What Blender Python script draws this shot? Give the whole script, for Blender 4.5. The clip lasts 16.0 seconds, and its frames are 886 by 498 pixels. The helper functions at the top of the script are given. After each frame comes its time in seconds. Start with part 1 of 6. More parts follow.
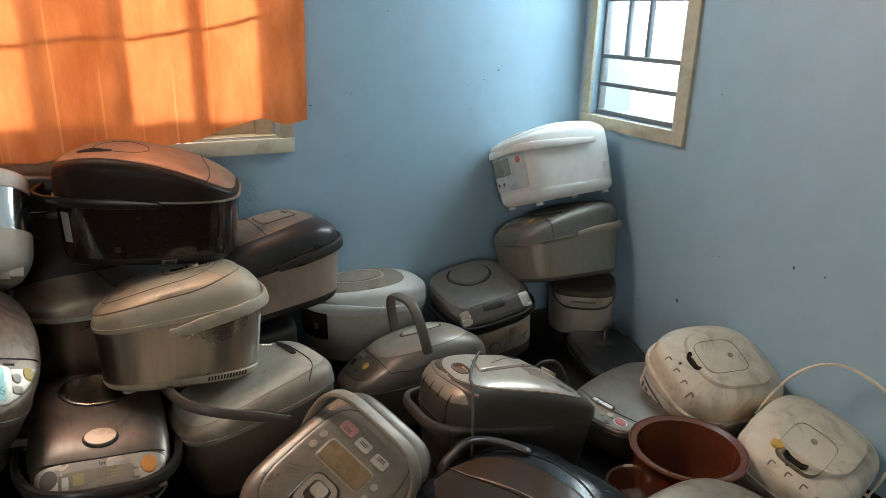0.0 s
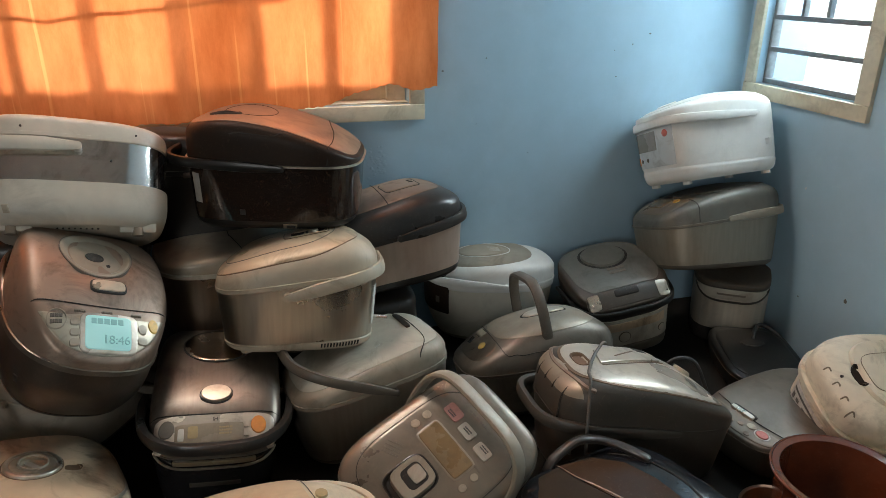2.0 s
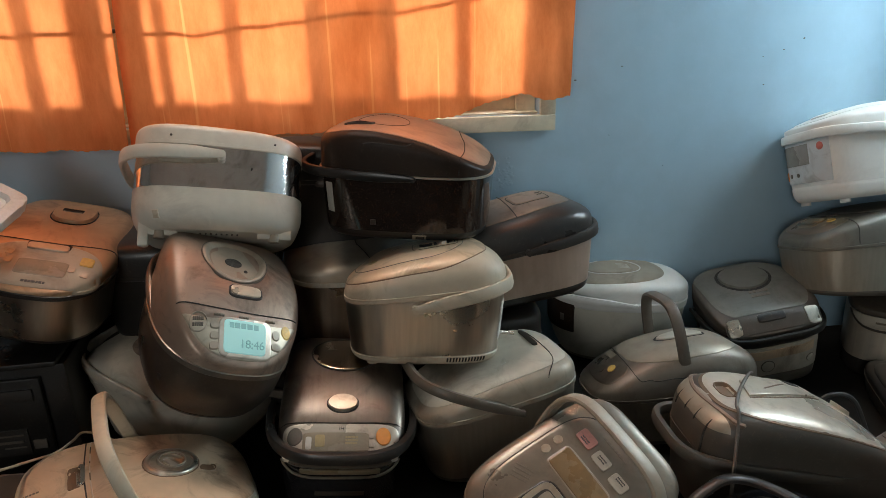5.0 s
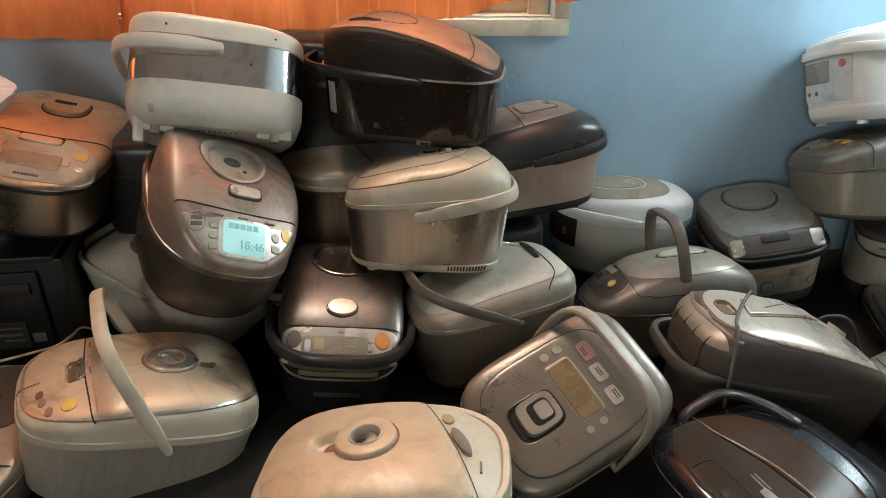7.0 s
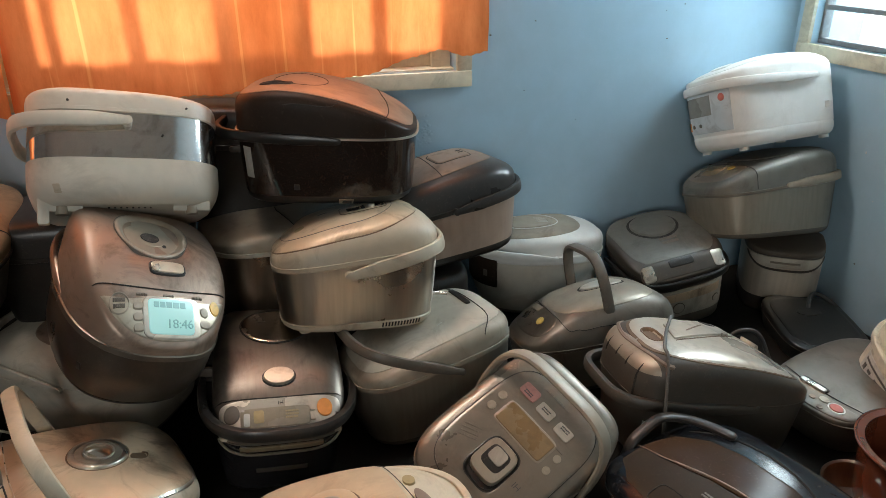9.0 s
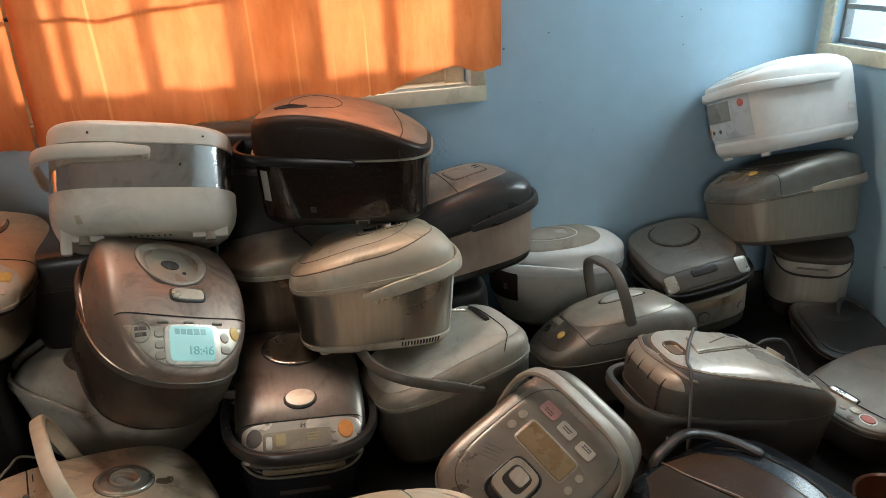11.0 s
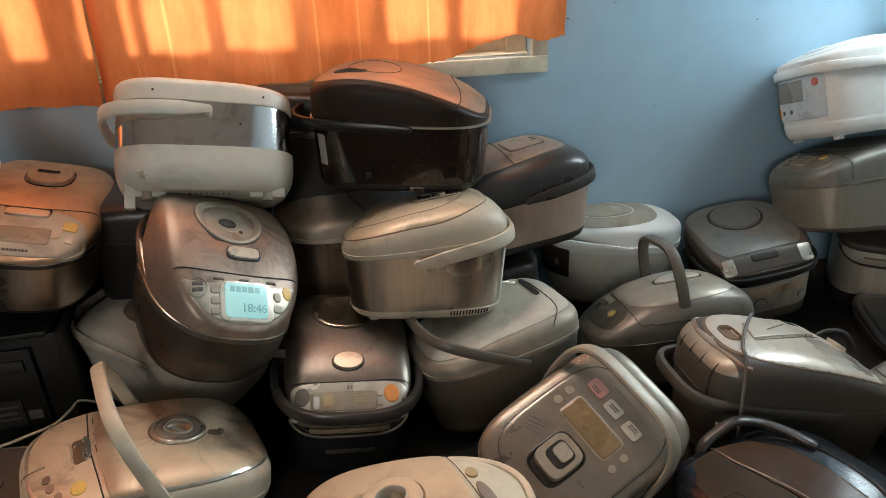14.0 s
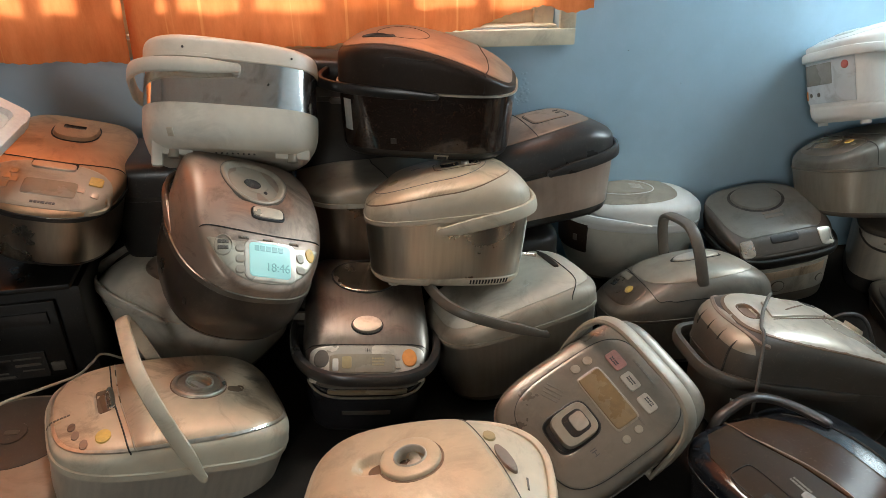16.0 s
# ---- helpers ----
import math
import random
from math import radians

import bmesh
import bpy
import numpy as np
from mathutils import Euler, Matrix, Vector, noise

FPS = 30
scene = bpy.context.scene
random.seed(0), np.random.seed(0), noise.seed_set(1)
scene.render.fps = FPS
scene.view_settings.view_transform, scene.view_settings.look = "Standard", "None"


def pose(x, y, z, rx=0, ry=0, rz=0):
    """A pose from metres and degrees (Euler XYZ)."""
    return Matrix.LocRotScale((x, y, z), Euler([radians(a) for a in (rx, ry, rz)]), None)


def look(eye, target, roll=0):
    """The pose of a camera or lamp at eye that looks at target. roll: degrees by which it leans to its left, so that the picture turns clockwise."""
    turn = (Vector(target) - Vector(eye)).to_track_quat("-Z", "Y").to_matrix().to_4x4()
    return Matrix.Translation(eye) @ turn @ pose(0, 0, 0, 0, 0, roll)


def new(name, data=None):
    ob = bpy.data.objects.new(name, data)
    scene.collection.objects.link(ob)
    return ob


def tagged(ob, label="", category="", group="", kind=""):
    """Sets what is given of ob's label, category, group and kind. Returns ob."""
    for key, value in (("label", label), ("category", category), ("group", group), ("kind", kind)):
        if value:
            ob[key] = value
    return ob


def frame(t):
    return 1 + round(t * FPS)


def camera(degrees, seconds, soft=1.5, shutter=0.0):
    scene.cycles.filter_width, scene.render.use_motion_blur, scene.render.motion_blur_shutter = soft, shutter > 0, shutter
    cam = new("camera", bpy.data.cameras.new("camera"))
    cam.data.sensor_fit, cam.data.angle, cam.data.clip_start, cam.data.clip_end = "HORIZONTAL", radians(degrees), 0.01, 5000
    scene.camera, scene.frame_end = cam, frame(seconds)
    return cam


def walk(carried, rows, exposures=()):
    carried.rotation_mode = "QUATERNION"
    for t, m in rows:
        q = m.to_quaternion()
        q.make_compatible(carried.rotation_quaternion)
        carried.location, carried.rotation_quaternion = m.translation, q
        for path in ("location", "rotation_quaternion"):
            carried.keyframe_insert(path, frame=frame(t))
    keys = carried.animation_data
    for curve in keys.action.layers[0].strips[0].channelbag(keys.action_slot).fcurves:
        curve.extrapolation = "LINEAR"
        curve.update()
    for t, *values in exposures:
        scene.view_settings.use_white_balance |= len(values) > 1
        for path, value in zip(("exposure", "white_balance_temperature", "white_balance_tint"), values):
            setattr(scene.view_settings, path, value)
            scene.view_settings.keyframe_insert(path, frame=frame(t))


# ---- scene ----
cam = camera(65.3, 16.0, soft=0.75)
PATH = [
    (0, (0.0, 0.0, 0.9), (0.887, 1.675, 0.26), 1.6),
    (0.5, (0.073, 0.057, 0.88), (0.777, 1.803, 0.204), 2.6),
    (1, (0.078, 0.061, 0.868), (0.638, 1.837, 0.14), 3.0),
    (1.5, (0.075, 0.052, 0.876), (0.555, 1.845, 0.131), 1.5),
    (2, (0.079, 0.058, 0.882), (0.562, 1.858, 0.157), 0.5),
    (2.5, (0.07, 0.082, 0.903), (0.526, 1.91, 0.233), 0.2),
    (3, (0.058, 0.105, 0.896), (0.37, 1.98, 0.275), -0.3),
    (3.5, (0.065, 0.107, 0.897), (0.304, 1.994, 0.277), -1.4),
    (3.7, (0.061, 0.107, 0.893), (0.29, 1.999, 0.287), -2.9),
    (5.8, (0.032, 0.106, 0.865), (0.195, 1.944, 0.092), 1.1),
    (6, (0.03, 0.106, 0.862), (0.192, 1.936, 0.071), 1.5),
    (6.5, (0.032, 0.122, 0.852), (0.195, 1.915, -0.019), 1.2),
    (7, (0.03, 0.126, 0.853), (0.217, 1.891, -0.068), 1.1),
    (7.5, (-0.014, 0.117, 0.865), (0.285, 1.869, -0.052), 1.2),
    (8, (-0.042, 0.136, 0.869), (0.394, 1.879, -0.01), 1.1),
    (8.2, (-0.04, 0.137, 0.87), (0.432, 1.88, 0.01), 0.8),
    (10.3, (-0.013, 0.152, 0.882), (0.429, 1.932, 0.085), -2.1),
    (10.5, (-0.011, 0.153, 0.883), (0.412, 1.935, 0.079), -2.2),
    (11, (-0.008, 0.146, 0.897), (0.404, 1.933, 0.099), -2.8),
    (11.5, (-0.004, 0.152, 0.893), (0.409, 1.947, 0.114), -3.4),
    (12, (-0.009, 0.138, 0.903), (0.381, 1.946, 0.144), -3.6),
    (12.5, (-0.017, 0.129, 0.899), (0.303, 1.953, 0.143), -3.5),
    (13, (-0.022, 0.132, 0.891), (0.274, 1.951, 0.112), -3.0),
    (13.5, (-0.019, 0.137, 0.891), (0.288, 1.945, 0.092), -2.9),
    (14, (-0.016, 0.152, 0.889), (0.252, 1.936, 0.026), -1.9),
    (14.5, (-0.019, 0.219, 0.872), (0.093, 1.988, -0.056), -1.3),
    (15, (-0.03, 0.223, 0.867), (0.011, 1.984, -0.08), -3.2),
    (15.5, (-0.029, 0.201, 0.874), (-0.008, 1.974, -0.051), -3.7),
    (16, (-0.043, 0.143, 0.876), (0.198, 1.903, -0.044), -0.1),
]
walk(cam, [(t, look(eye, target, roll)) for t, eye, target, roll in PATH],
     exposures=((0, 0.08), (1.5, 0.16), (3, 0.02), (3.7, 0.0), (5.8, 0.25), (6.3, 0.42), (7, 0.58), (8.2, 0.5), (10.3, 0.25), (12, 0.28), (13.5, 0.28), (14.5, 0.55), (16, 0.55)))

# ---- world, sun and large lights ----
SUN_UP, SUN_SIDE = 22.0, 4.0
world = bpy.data.worlds.new("sky")
scene.world = world
world.use_nodes = True
sky = world.node_tree.nodes.new("ShaderNodeTexSky")
sky.sky_type, sky.sun_disc = "NISHITA", False
sky.sun_elevation, sky.sun_rotation = radians(SUN_UP), radians(SUN_SIDE)
world.node_tree.links.new(sky.outputs[0], world.node_tree.nodes["Background"].inputs[0])
world.node_tree.nodes["Background"].inputs[1].default_value = 0.15
sun = bpy.data.lights.new("sun", "SUN")
sun.energy, sun.angle, sun.color = 5.0, radians(6.0), (1.0, 0.93, 0.82)
sun_ob = new("sun", sun)
su, ss = radians(SUN_UP), radians(SUN_SIDE)
sun_ob.matrix_world = look((math.sin(ss) * math.cos(su) * 9, math.cos(ss) * math.cos(su) * 9, math.sin(su) * 9 + 1), (0, 0, 1))


def sky_lamp(name, m, w, h, watts, tone, spread=180):
    lamp = bpy.data.lights.new(name, "AREA")
    lamp.shape, lamp.size, lamp.size_y, lamp.energy, lamp.color = "RECTANGLE", w, h, watts, tone
    lamp.spread = radians(spread)
    new(name, lamp).matrix_world = m


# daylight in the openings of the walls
sky_lamp("daylight_back_window", look((-0.5, 2.3, 1.6), (-0.45, 1.0, 0.75)), 2.0, 1.5, 22, (1.0, 0.95, 0.86))
sky_lamp("daylight_side_window", look((1.56, 1.465, 1.10), (0.60, 0.75, 0.45)), 0.28, 0.80, 17, (0.76, 0.93, 1.0))
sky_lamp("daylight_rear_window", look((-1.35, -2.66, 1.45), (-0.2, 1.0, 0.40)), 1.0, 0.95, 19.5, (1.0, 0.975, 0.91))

sky_lamp("daylight_over_curtain", look((0.0, 1.79, 1.86), (1.0, 0.40, 0.5)), 0.9, 0.42, 30, (1.0, 0.94, 0.84), 150)
# ---- materials ----
def material(name, rgb, rough=0.5, metal=0.0, grain=0.06, dust=0.0, scale=30.0, bump=0.02, streak=None, coat=0.0, spec=0.5, dirt=(0.30, 0.27, 0.23), stain=0.3, relief=0.0003, lint=0.22):
    """A worn surface: fine and coarse change of tone, dust that lies in patches, fine relief. streak: brushed along an axis."""
    m = bpy.data.materials.new(name)
    m.use_nodes = True
    nt = m.node_tree
    b = nt.nodes["Principled BSDF"]
    tc = nt.nodes.new("ShaderNodeTexCoord")
    mp = nt.nodes.new("ShaderNodeMapping")
    nt.links.new(tc.outputs["Object"], mp.inputs[0])
    if streak:
        mp.inputs["Scale"].default_value = streak
    fine = nt.nodes.new("ShaderNodeTexNoise")
    fine.inputs["Scale"].default_value, fine.inputs["Detail"].default_value = scale * 4, 4
    nt.links.new(mp.outputs[0], fine.inputs["Vector"])
    big = nt.nodes.new("ShaderNodeTexNoise")
    big.inputs["Scale"].default_value, big.inputs["Detail"].default_value, big.inputs["Roughness"].default_value = scale * 0.35, 6, 0.6
    nt.links.new(tc.outputs["Object"], big.inputs["Vector"])
    ramp = nt.nodes.new("ShaderNodeMapRange")
    ramp.inputs[1].default_value, ramp.inputs[2].default_value = 0.3, 0.7
    ramp.inputs[3].default_value, ramp.inputs[4].default_value = 1 - grain * 2, 1 + grain
    nt.links.new(fine.outputs[0], ramp.inputs[0])
    mul = nt.nodes.new("ShaderNodeMix")
    mul.data_type, mul.blend_type = "RGBA", "MULTIPLY"
    mul.inputs[0].default_value = 1.0
    mul.inputs[6].default_value = (*rgb, 1)
    nt.links.new(ramp.outputs[0], mul.inputs[7])
    patch = nt.nodes.new("ShaderNodeMapRange")
    patch.inputs[1].default_value, patch.inputs[2].default_value = 0.42, 0.68
    patch.inputs[3].default_value, patch.inputs[4].default_value = dust * 0.25, dust
    nt.links.new(big.outputs[0], patch.inputs[0])
    mix = nt.nodes.new("ShaderNodeMix")
    mix.data_type = "RGBA"
    nt.links.new(patch.outputs[0], mix.inputs[0])
    nt.links.new(mul.outputs[2], mix.inputs[6])
    mix.inputs[7].default_value = (*dirt, 1)
    blot = nt.nodes.new("ShaderNodeTexNoise")
    blot.inputs["Scale"].default_value, blot.inputs["Detail"].default_value, blot.inputs["Distortion"].default_value = scale * 1.1, 9, 0.8
    blot.inputs["Roughness"].default_value = 0.68
    nt.links.new(tc.outputs["Object"], blot.inputs["Vector"])
    spot = nt.nodes.new("ShaderNodeMapRange")
    spot.inputs[1].default_value, spot.inputs[2].default_value = 0.50, 0.67
    spot.inputs[3].default_value, spot.inputs[4].default_value = 0.0, min(stain * 1.3, 0.9)
    nt.links.new(blot.outputs[0], spot.inputs[0])
    worn = nt.nodes.new("ShaderNodeMix")
    worn.data_type = "RGBA"
    nt.links.new(spot.outputs[0], worn.inputs[0])
    nt.links.new(mix.outputs[2], worn.inputs[6])
    worn.inputs[7].default_value = (*(v * 0.45 for v in dirt), 1)
    fleck = nt.nodes.new("ShaderNodeTexNoise")
    fleck.inputs["Scale"].default_value, fleck.inputs["Detail"].default_value, fleck.inputs["Distortion"].default_value = scale * 16, 3, 1.5
    nt.links.new(tc.outputs["Object"], fleck.inputs["Vector"])
    flake = nt.nodes.new("ShaderNodeMapRange")
    flake.inputs[1].default_value, flake.inputs[2].default_value = 0.60, 0.70
    flake.inputs[3].default_value, flake.inputs[4].default_value = 0.0, lint
    nt.links.new(fleck.outputs[0], flake.inputs[0])
    linty = nt.nodes.new("ShaderNodeMix")
    linty.data_type = "RGBA"
    nt.links.new(flake.outputs[0], linty.inputs[0])
    nt.links.new(worn.outputs[2], linty.inputs[6])
    linty.inputs[7].default_value = (*(min(v * 1.5, 0.8) for v in dirt), 1)
    nt.links.new(linty.outputs[2], b.inputs["Base Color"])
    rr = nt.nodes.new("ShaderNodeMapRange")
    rr.inputs[1].default_value, rr.inputs[2].default_value = 0.3, 0.7
    rr.inputs[3].default_value, rr.inputs[4].default_value = max(rough - 0.06, 0.02), min(rough + 0.1 + dust * 0.35, 1)
    nt.links.new(big.outputs[0], rr.inputs[0])
    nt.links.new(rr.outputs[0], b.inputs["Roughness"])
    b.inputs["Metallic"].default_value = metal
    b.inputs["Coat Weight"].default_value = coat
    b.inputs["Specular IOR Level"].default_value = spec
    bp = nt.nodes.new("ShaderNodeBump")
    bp.inputs["Strength"].default_value, bp.inputs["Distance"].default_value = min(bump * 20, 1.0), relief
    nt.links.new(fine.outputs[0], bp.inputs["Height"])
    nt.links.new(bp.outputs[0], b.inputs["Normal"])
    return m


def glow(name, rgb, power):
    m = bpy.data.materials.new(name)
    m.use_nodes = True
    b = m.node_tree.nodes["Principled BSDF"]
    b.inputs["Base Color"].default_value = (*rgb, 1)
    b.inputs["Emission Color"].default_value = (*rgb, 1)
    b.inputs["Emission Strength"].default_value = power
    b.inputs["Roughness"].default_value = 0.2
    return m


BLUE_WALL = material("blue_wall_paint", (0.365, 0.545, 0.675), 0.38, grain=0.02, dust=0.18, scale=4, bump=0.03, dirt=(0.44, 0.50, 0.54), stain=0.06, relief=0.0012, lint=0.05)
CEIL = material("ceiling_paint", (0.42, 0.42, 0.40), 0.8, grain=0.03, dust=0.1, scale=5)
# floor colour taken near black for the deep shade between the cookers
FLOOR = material("shade_black_floor", (0.013, 0.011, 0.009), 0.75, grain=0.1, dust=0.25, scale=8, dirt=(0.028, 0.023, 0.018), spec=0.2)
CREAM_PAINT = material("cream_frame_paint", (0.62, 0.58, 0.44), 0.55, grain=0.05, dust=0.35, scale=14, dirt=(0.45, 0.40, 0.29))
IRON = material("grey_window_iron", (0.20, 0.215, 0.23), 0.5, 0.2, dust=0.3, scale=20)
STEEL = material("brushed_steel", (0.50, 0.445, 0.37), 0.28, 1.0, grain=0.05, dust=0.02, scale=22, streak=(1.4, 1.4, 0.03), stain=0.0, lint=0.03)
STEEL_DARK = material("brown_brushed_steel", (0.27, 0.22, 0.175), 0.24, 1.0, grain=0.06, dust=0.06, scale=22, streak=(1.4, 1.4, 0.03), stain=0.1)
BRONZE = material("dark_bronze_paint", (0.095, 0.074, 0.058), 0.30, 0.6, grain=0.05, dust=0.12, scale=14, dirt=(0.13, 0.10, 0.075))
CHROME = material("chrome", (0.80, 0.79, 0.77), 0.12, 1.0, grain=0.02, dust=0.05, scale=18)
SATIN = material("satin_metal", (0.72, 0.66, 0.56), 0.28, 0.9, grain=0.03, dust=0.10, scale=18)
SILVER = material("silver_paint", (0.50, 0.44, 0.345), 0.30, 0.70, grain=0.05, dust=0.32, scale=11, dirt=(0.28, 0.215, 0.15), stain=0.45)
SILVER_DARK = material("dark_silver_paint", (0.20, 0.172, 0.138), 0.27, 0.65, grain=0.05, dust=0.24, scale=11, dirt=(0.17, 0.13, 0.095), stain=0.4)
BEIGE = material("greyed_beige_plastic", (0.51, 0.44, 0.335), 0.36, grain=0.03, dust=0.28, scale=11, dirt=(0.34, 0.26, 0.175), stain=0.35)
CREAM = material("cream_plastic", (0.60, 0.53, 0.40), 0.36, grain=0.03, dust=0.24, scale=10, dirt=(0.42, 0.33, 0.22), stain=0.3)
OFFWHITE = material("off_white_plastic", (0.61, 0.58, 0.50), 0.34, grain=0.03, dust=0.18, scale=10, dirt=(0.44, 0.38, 0.29), stain=0.22)
WHITE = material("white_plastic", (0.74, 0.74, 0.71), 0.34, grain=0.02, dust=0.14, scale=10, dirt=(0.52, 0.47, 0.39), stain=0.12)
YELLOWED = material("yellowed_white_plastic", (0.77, 0.70, 0.56), 0.40, grain=0.04, dust=0.30, scale=10, dirt=(0.48, 0.38, 0.255), stain=0.45)
GREY = material("grey_plastic", (0.115, 0.098, 0.080), 0.33, grain=0.05, dust=0.22, scale=12, dirt=(0.17, 0.135, 0.10), stain=0.4)
GREY_LIGHT = material("light_grey_plastic", (0.35, 0.305, 0.24), 0.35, 0.15, grain=0.05, dust=0.30, scale=11, dirt=(0.24, 0.19, 0.135), stain=0.4)
CHAR = material("charcoal_plastic", (0.024, 0.021, 0.019), 0.30, grain=0.05, dust=0.10, scale=12, dirt=(0.12, 0.095, 0.075), stain=0.15)
BLACK = material("black_plastic", (0.010, 0.009, 0.008), 0.32, grain=0.05, dust=0.05, scale=14, dirt=(0.08, 0.065, 0.05), stain=0.1)
BLACK_GLOSS = material("black_gloss", (0.010, 0.010, 0.012), 0.12, grain=0.02, dust=0.07, scale=10, coat=0.6, dirt=(0.11, 0.095, 0.08), stain=0.12)
BROWN_GLOSS = material("dark_brown_gloss", (0.018, 0.0105, 0.0075), 0.13, grain=0.04, dust=0.03, scale=12, coat=0.5, dirt=(0.08, 0.05, 0.035), stain=0.06, spec=0.35)
BROWN_MATT = material("dark_brown_dusty", (0.026, 0.0165, 0.012), 0.40, grain=0.05, dust=0.14, scale=12, dirt=(0.10, 0.065, 0.042), stain=0.1, spec=0.14)
COPPER = material("brown_metallic_paint", (0.33, 0.245, 0.19), 0.33, 0.55, grain=0.04, dust=0.34, scale=10, dirt=(0.22, 0.155, 0.11), stain=0.65)
ROSE = material("rose_brown_band", (0.42, 0.32, 0.26), 0.34, 0.4, grain=0.04, dust=0.16, scale=14, streak=(1.4, 1.4, 0.03), dirt=(0.30, 0.22, 0.17), stain=0.12)
DUSTY_TOP = material("dusty_champagne_paint", (0.68, 0.52, 0.355), 0.31, 0.22, grain=0.05, dust=0.42, scale=8, dirt=(0.41, 0.295, 0.19), stain=0.7)
STAINED_CREAM = material("stained_cream_plastic", (0.60, 0.465, 0.31), 0.34, 0.14, grain=0.04, dust=0.36, scale=8, dirt=(0.44, 0.325, 0.215), stain=0.35)
PALE_METAL = material("pale_silver_paint", (0.66, 0.60, 0.51), 0.25, 0.45, grain=0.04, dust=0.28, scale=11, dirt=(0.36, 0.28, 0.20), stain=0.4)
AMBER_PALE = material("faded_amber_field", (0.40, 0.29, 0.12), 0.35, dust=0.3, scale=30)
LABEL_GREY = material("grey_paper_label", (0.36, 0.35, 0.32), 0.7, dust=0.3, scale=30, stain=0.4)
# smudged hollows, and the shadow strips painted beside raised vent parts
SMUDGE_SHADE = material("brown_smudge_and_shade", (0.20, 0.125, 0.075), 0.4, 0.2, dust=0.3, scale=14, dirt=(0.12, 0.075, 0.045))
LCD_CLEAR = material("clouded_display", (0.30, 0.255, 0.19), 0.2, grain=0.03, dust=0.3, scale=20, coat=0.4, dirt=(0.32, 0.26, 0.19))
PALE_BLUE = material("pale_blue_grey_panel", (0.56, 0.61, 0.63), 0.3, grain=0.02, dust=0.2, scale=16)
GREY_DULL = material("dull_brown_grey_plastic", (0.105, 0.086, 0.067), 0.48, grain=0.05, dust=0.35, scale=9, dirt=(0.17, 0.135, 0.10), stain=0.45, spec=0.25)
GREY_DEEP = material("deep_grey_plastic", (0.062, 0.053, 0.043), 0.36, grain=0.05, dust=0.22, scale=10, dirt=(0.12, 0.095, 0.07), stain=0.4)
DUST_LINE = material("dusty_groove", (0.22, 0.175, 0.12), 0.8)
TAUPE = material("taupe_metallic_paint", (0.36, 0.315, 0.25), 0.33, 0.35, grain=0.05, dust=0.30, scale=10, dirt=(0.25, 0.195, 0.14), stain=0.3)
LCD_BRONZE = material("bronze_display", (0.21, 0.135, 0.062), 0.22, grain=0.04, dust=0.3, scale=20, coat=0.15, dirt=(0.22, 0.155, 0.085), stain=0.35)
COOL_GREY = material("cool_dark_silver_paint", (0.165, 0.160, 0.140), 0.34, 0.35, grain=0.05, dust=0.30, scale=11, dirt=(0.15, 0.135, 0.105), stain=0.45)
BLACK_DUSTY = material("dusty_black_gloss", (0.008, 0.010, 0.014), 0.13, grain=0.03, dust=0.03, scale=8, coat=0.0, spec=0.30, dirt=(0.10, 0.083, 0.067), stain=0.0)
ROSE_SATIN = material("rose_satin_button", (0.66, 0.56, 0.42), 0.30, 0.6, grain=0.04, dust=0.2, scale=16, dirt=(0.36, 0.28, 0.22))
CORD_GREY = material("dark_grey_cord", (0.075, 0.068, 0.06), 0.5, dust=0.3, scale=30)
CHAR_DUSTY = material("dusty_black_lid", (0.020, 0.018, 0.017), 0.26, grain=0.05, dust=0.24, scale=9, dirt=(0.12, 0.10, 0.085), stain=0.1)
COPPER_BRIGHT = material("copper_satin_paint", (0.46, 0.34, 0.255), 0.30, 0.6, grain=0.04, dust=0.22, scale=10, dirt=(0.26, 0.18, 0.125), stain=0.35)
FAINT_INK = material("faded_print_ink", (0.19, 0.16, 0.125), 0.6)
STEEL_MID = material("dull_brown_steel", (0.33, 0.29, 0.235), 0.32, 0.75, grain=0.05, dust=0.10, scale=20, streak=(1.4, 1.4, 0.03), stain=0.1, lint=0.05)
LCD_OFF = material("switched_off_display", (0.20, 0.155, 0.095), 0.18, grain=0.03, dust=0.3, scale=20, coat=0.5, dirt=(0.26, 0.20, 0.135))
LCD_GREY = material("grey_display", (0.25, 0.245, 0.22), 0.2, grain=0.03, dust=0.3, scale=20, coat=0.4)
LCD_ON = glow("lit_display", (0.34, 0.62, 0.60), 0.30)
LCD_INK = glow("display_digits", (0.20, 0.42, 0.42), 0.17)
ORANGE = material("orange_button", (0.80, 0.30, 0.06), 0.4, dust=0.2, scale=30)
AMBER = material("amber_button", (0.78, 0.50, 0.10), 0.4, dust=0.25, scale=30)
RED = material("red_button", (0.60, 0.13, 0.10), 0.4, dust=0.25, scale=30)
PINK = material("faded_red_button", (0.52, 0.22, 0.185), 0.4, dust=0.25, scale=30)
INK = material("dark_print", (0.10, 0.09, 0.085), 0.6)
GAP = material("dark_gap", (0.02, 0.018, 0.016), 0.8)
PAPER = material("paper_label", (0.62, 0.60, 0.55), 0.7, dust=0.2, scale=30)
CLAY = material("brown_glazed_pot", (0.14, 0.038, 0.018), 0.18, grain=0.06, dust=0.05, scale=12, coat=0.5, dirt=(0.13, 0.06, 0.035), stain=0.2)
FOAM = material("white_foam", (0.80, 0.79, 0.76), 0.85, grain=0.03, dust=0.06, scale=40, bump=0.05, dirt=(0.62, 0.58, 0.52), stain=0.05, relief=0.0006, lint=0.0)
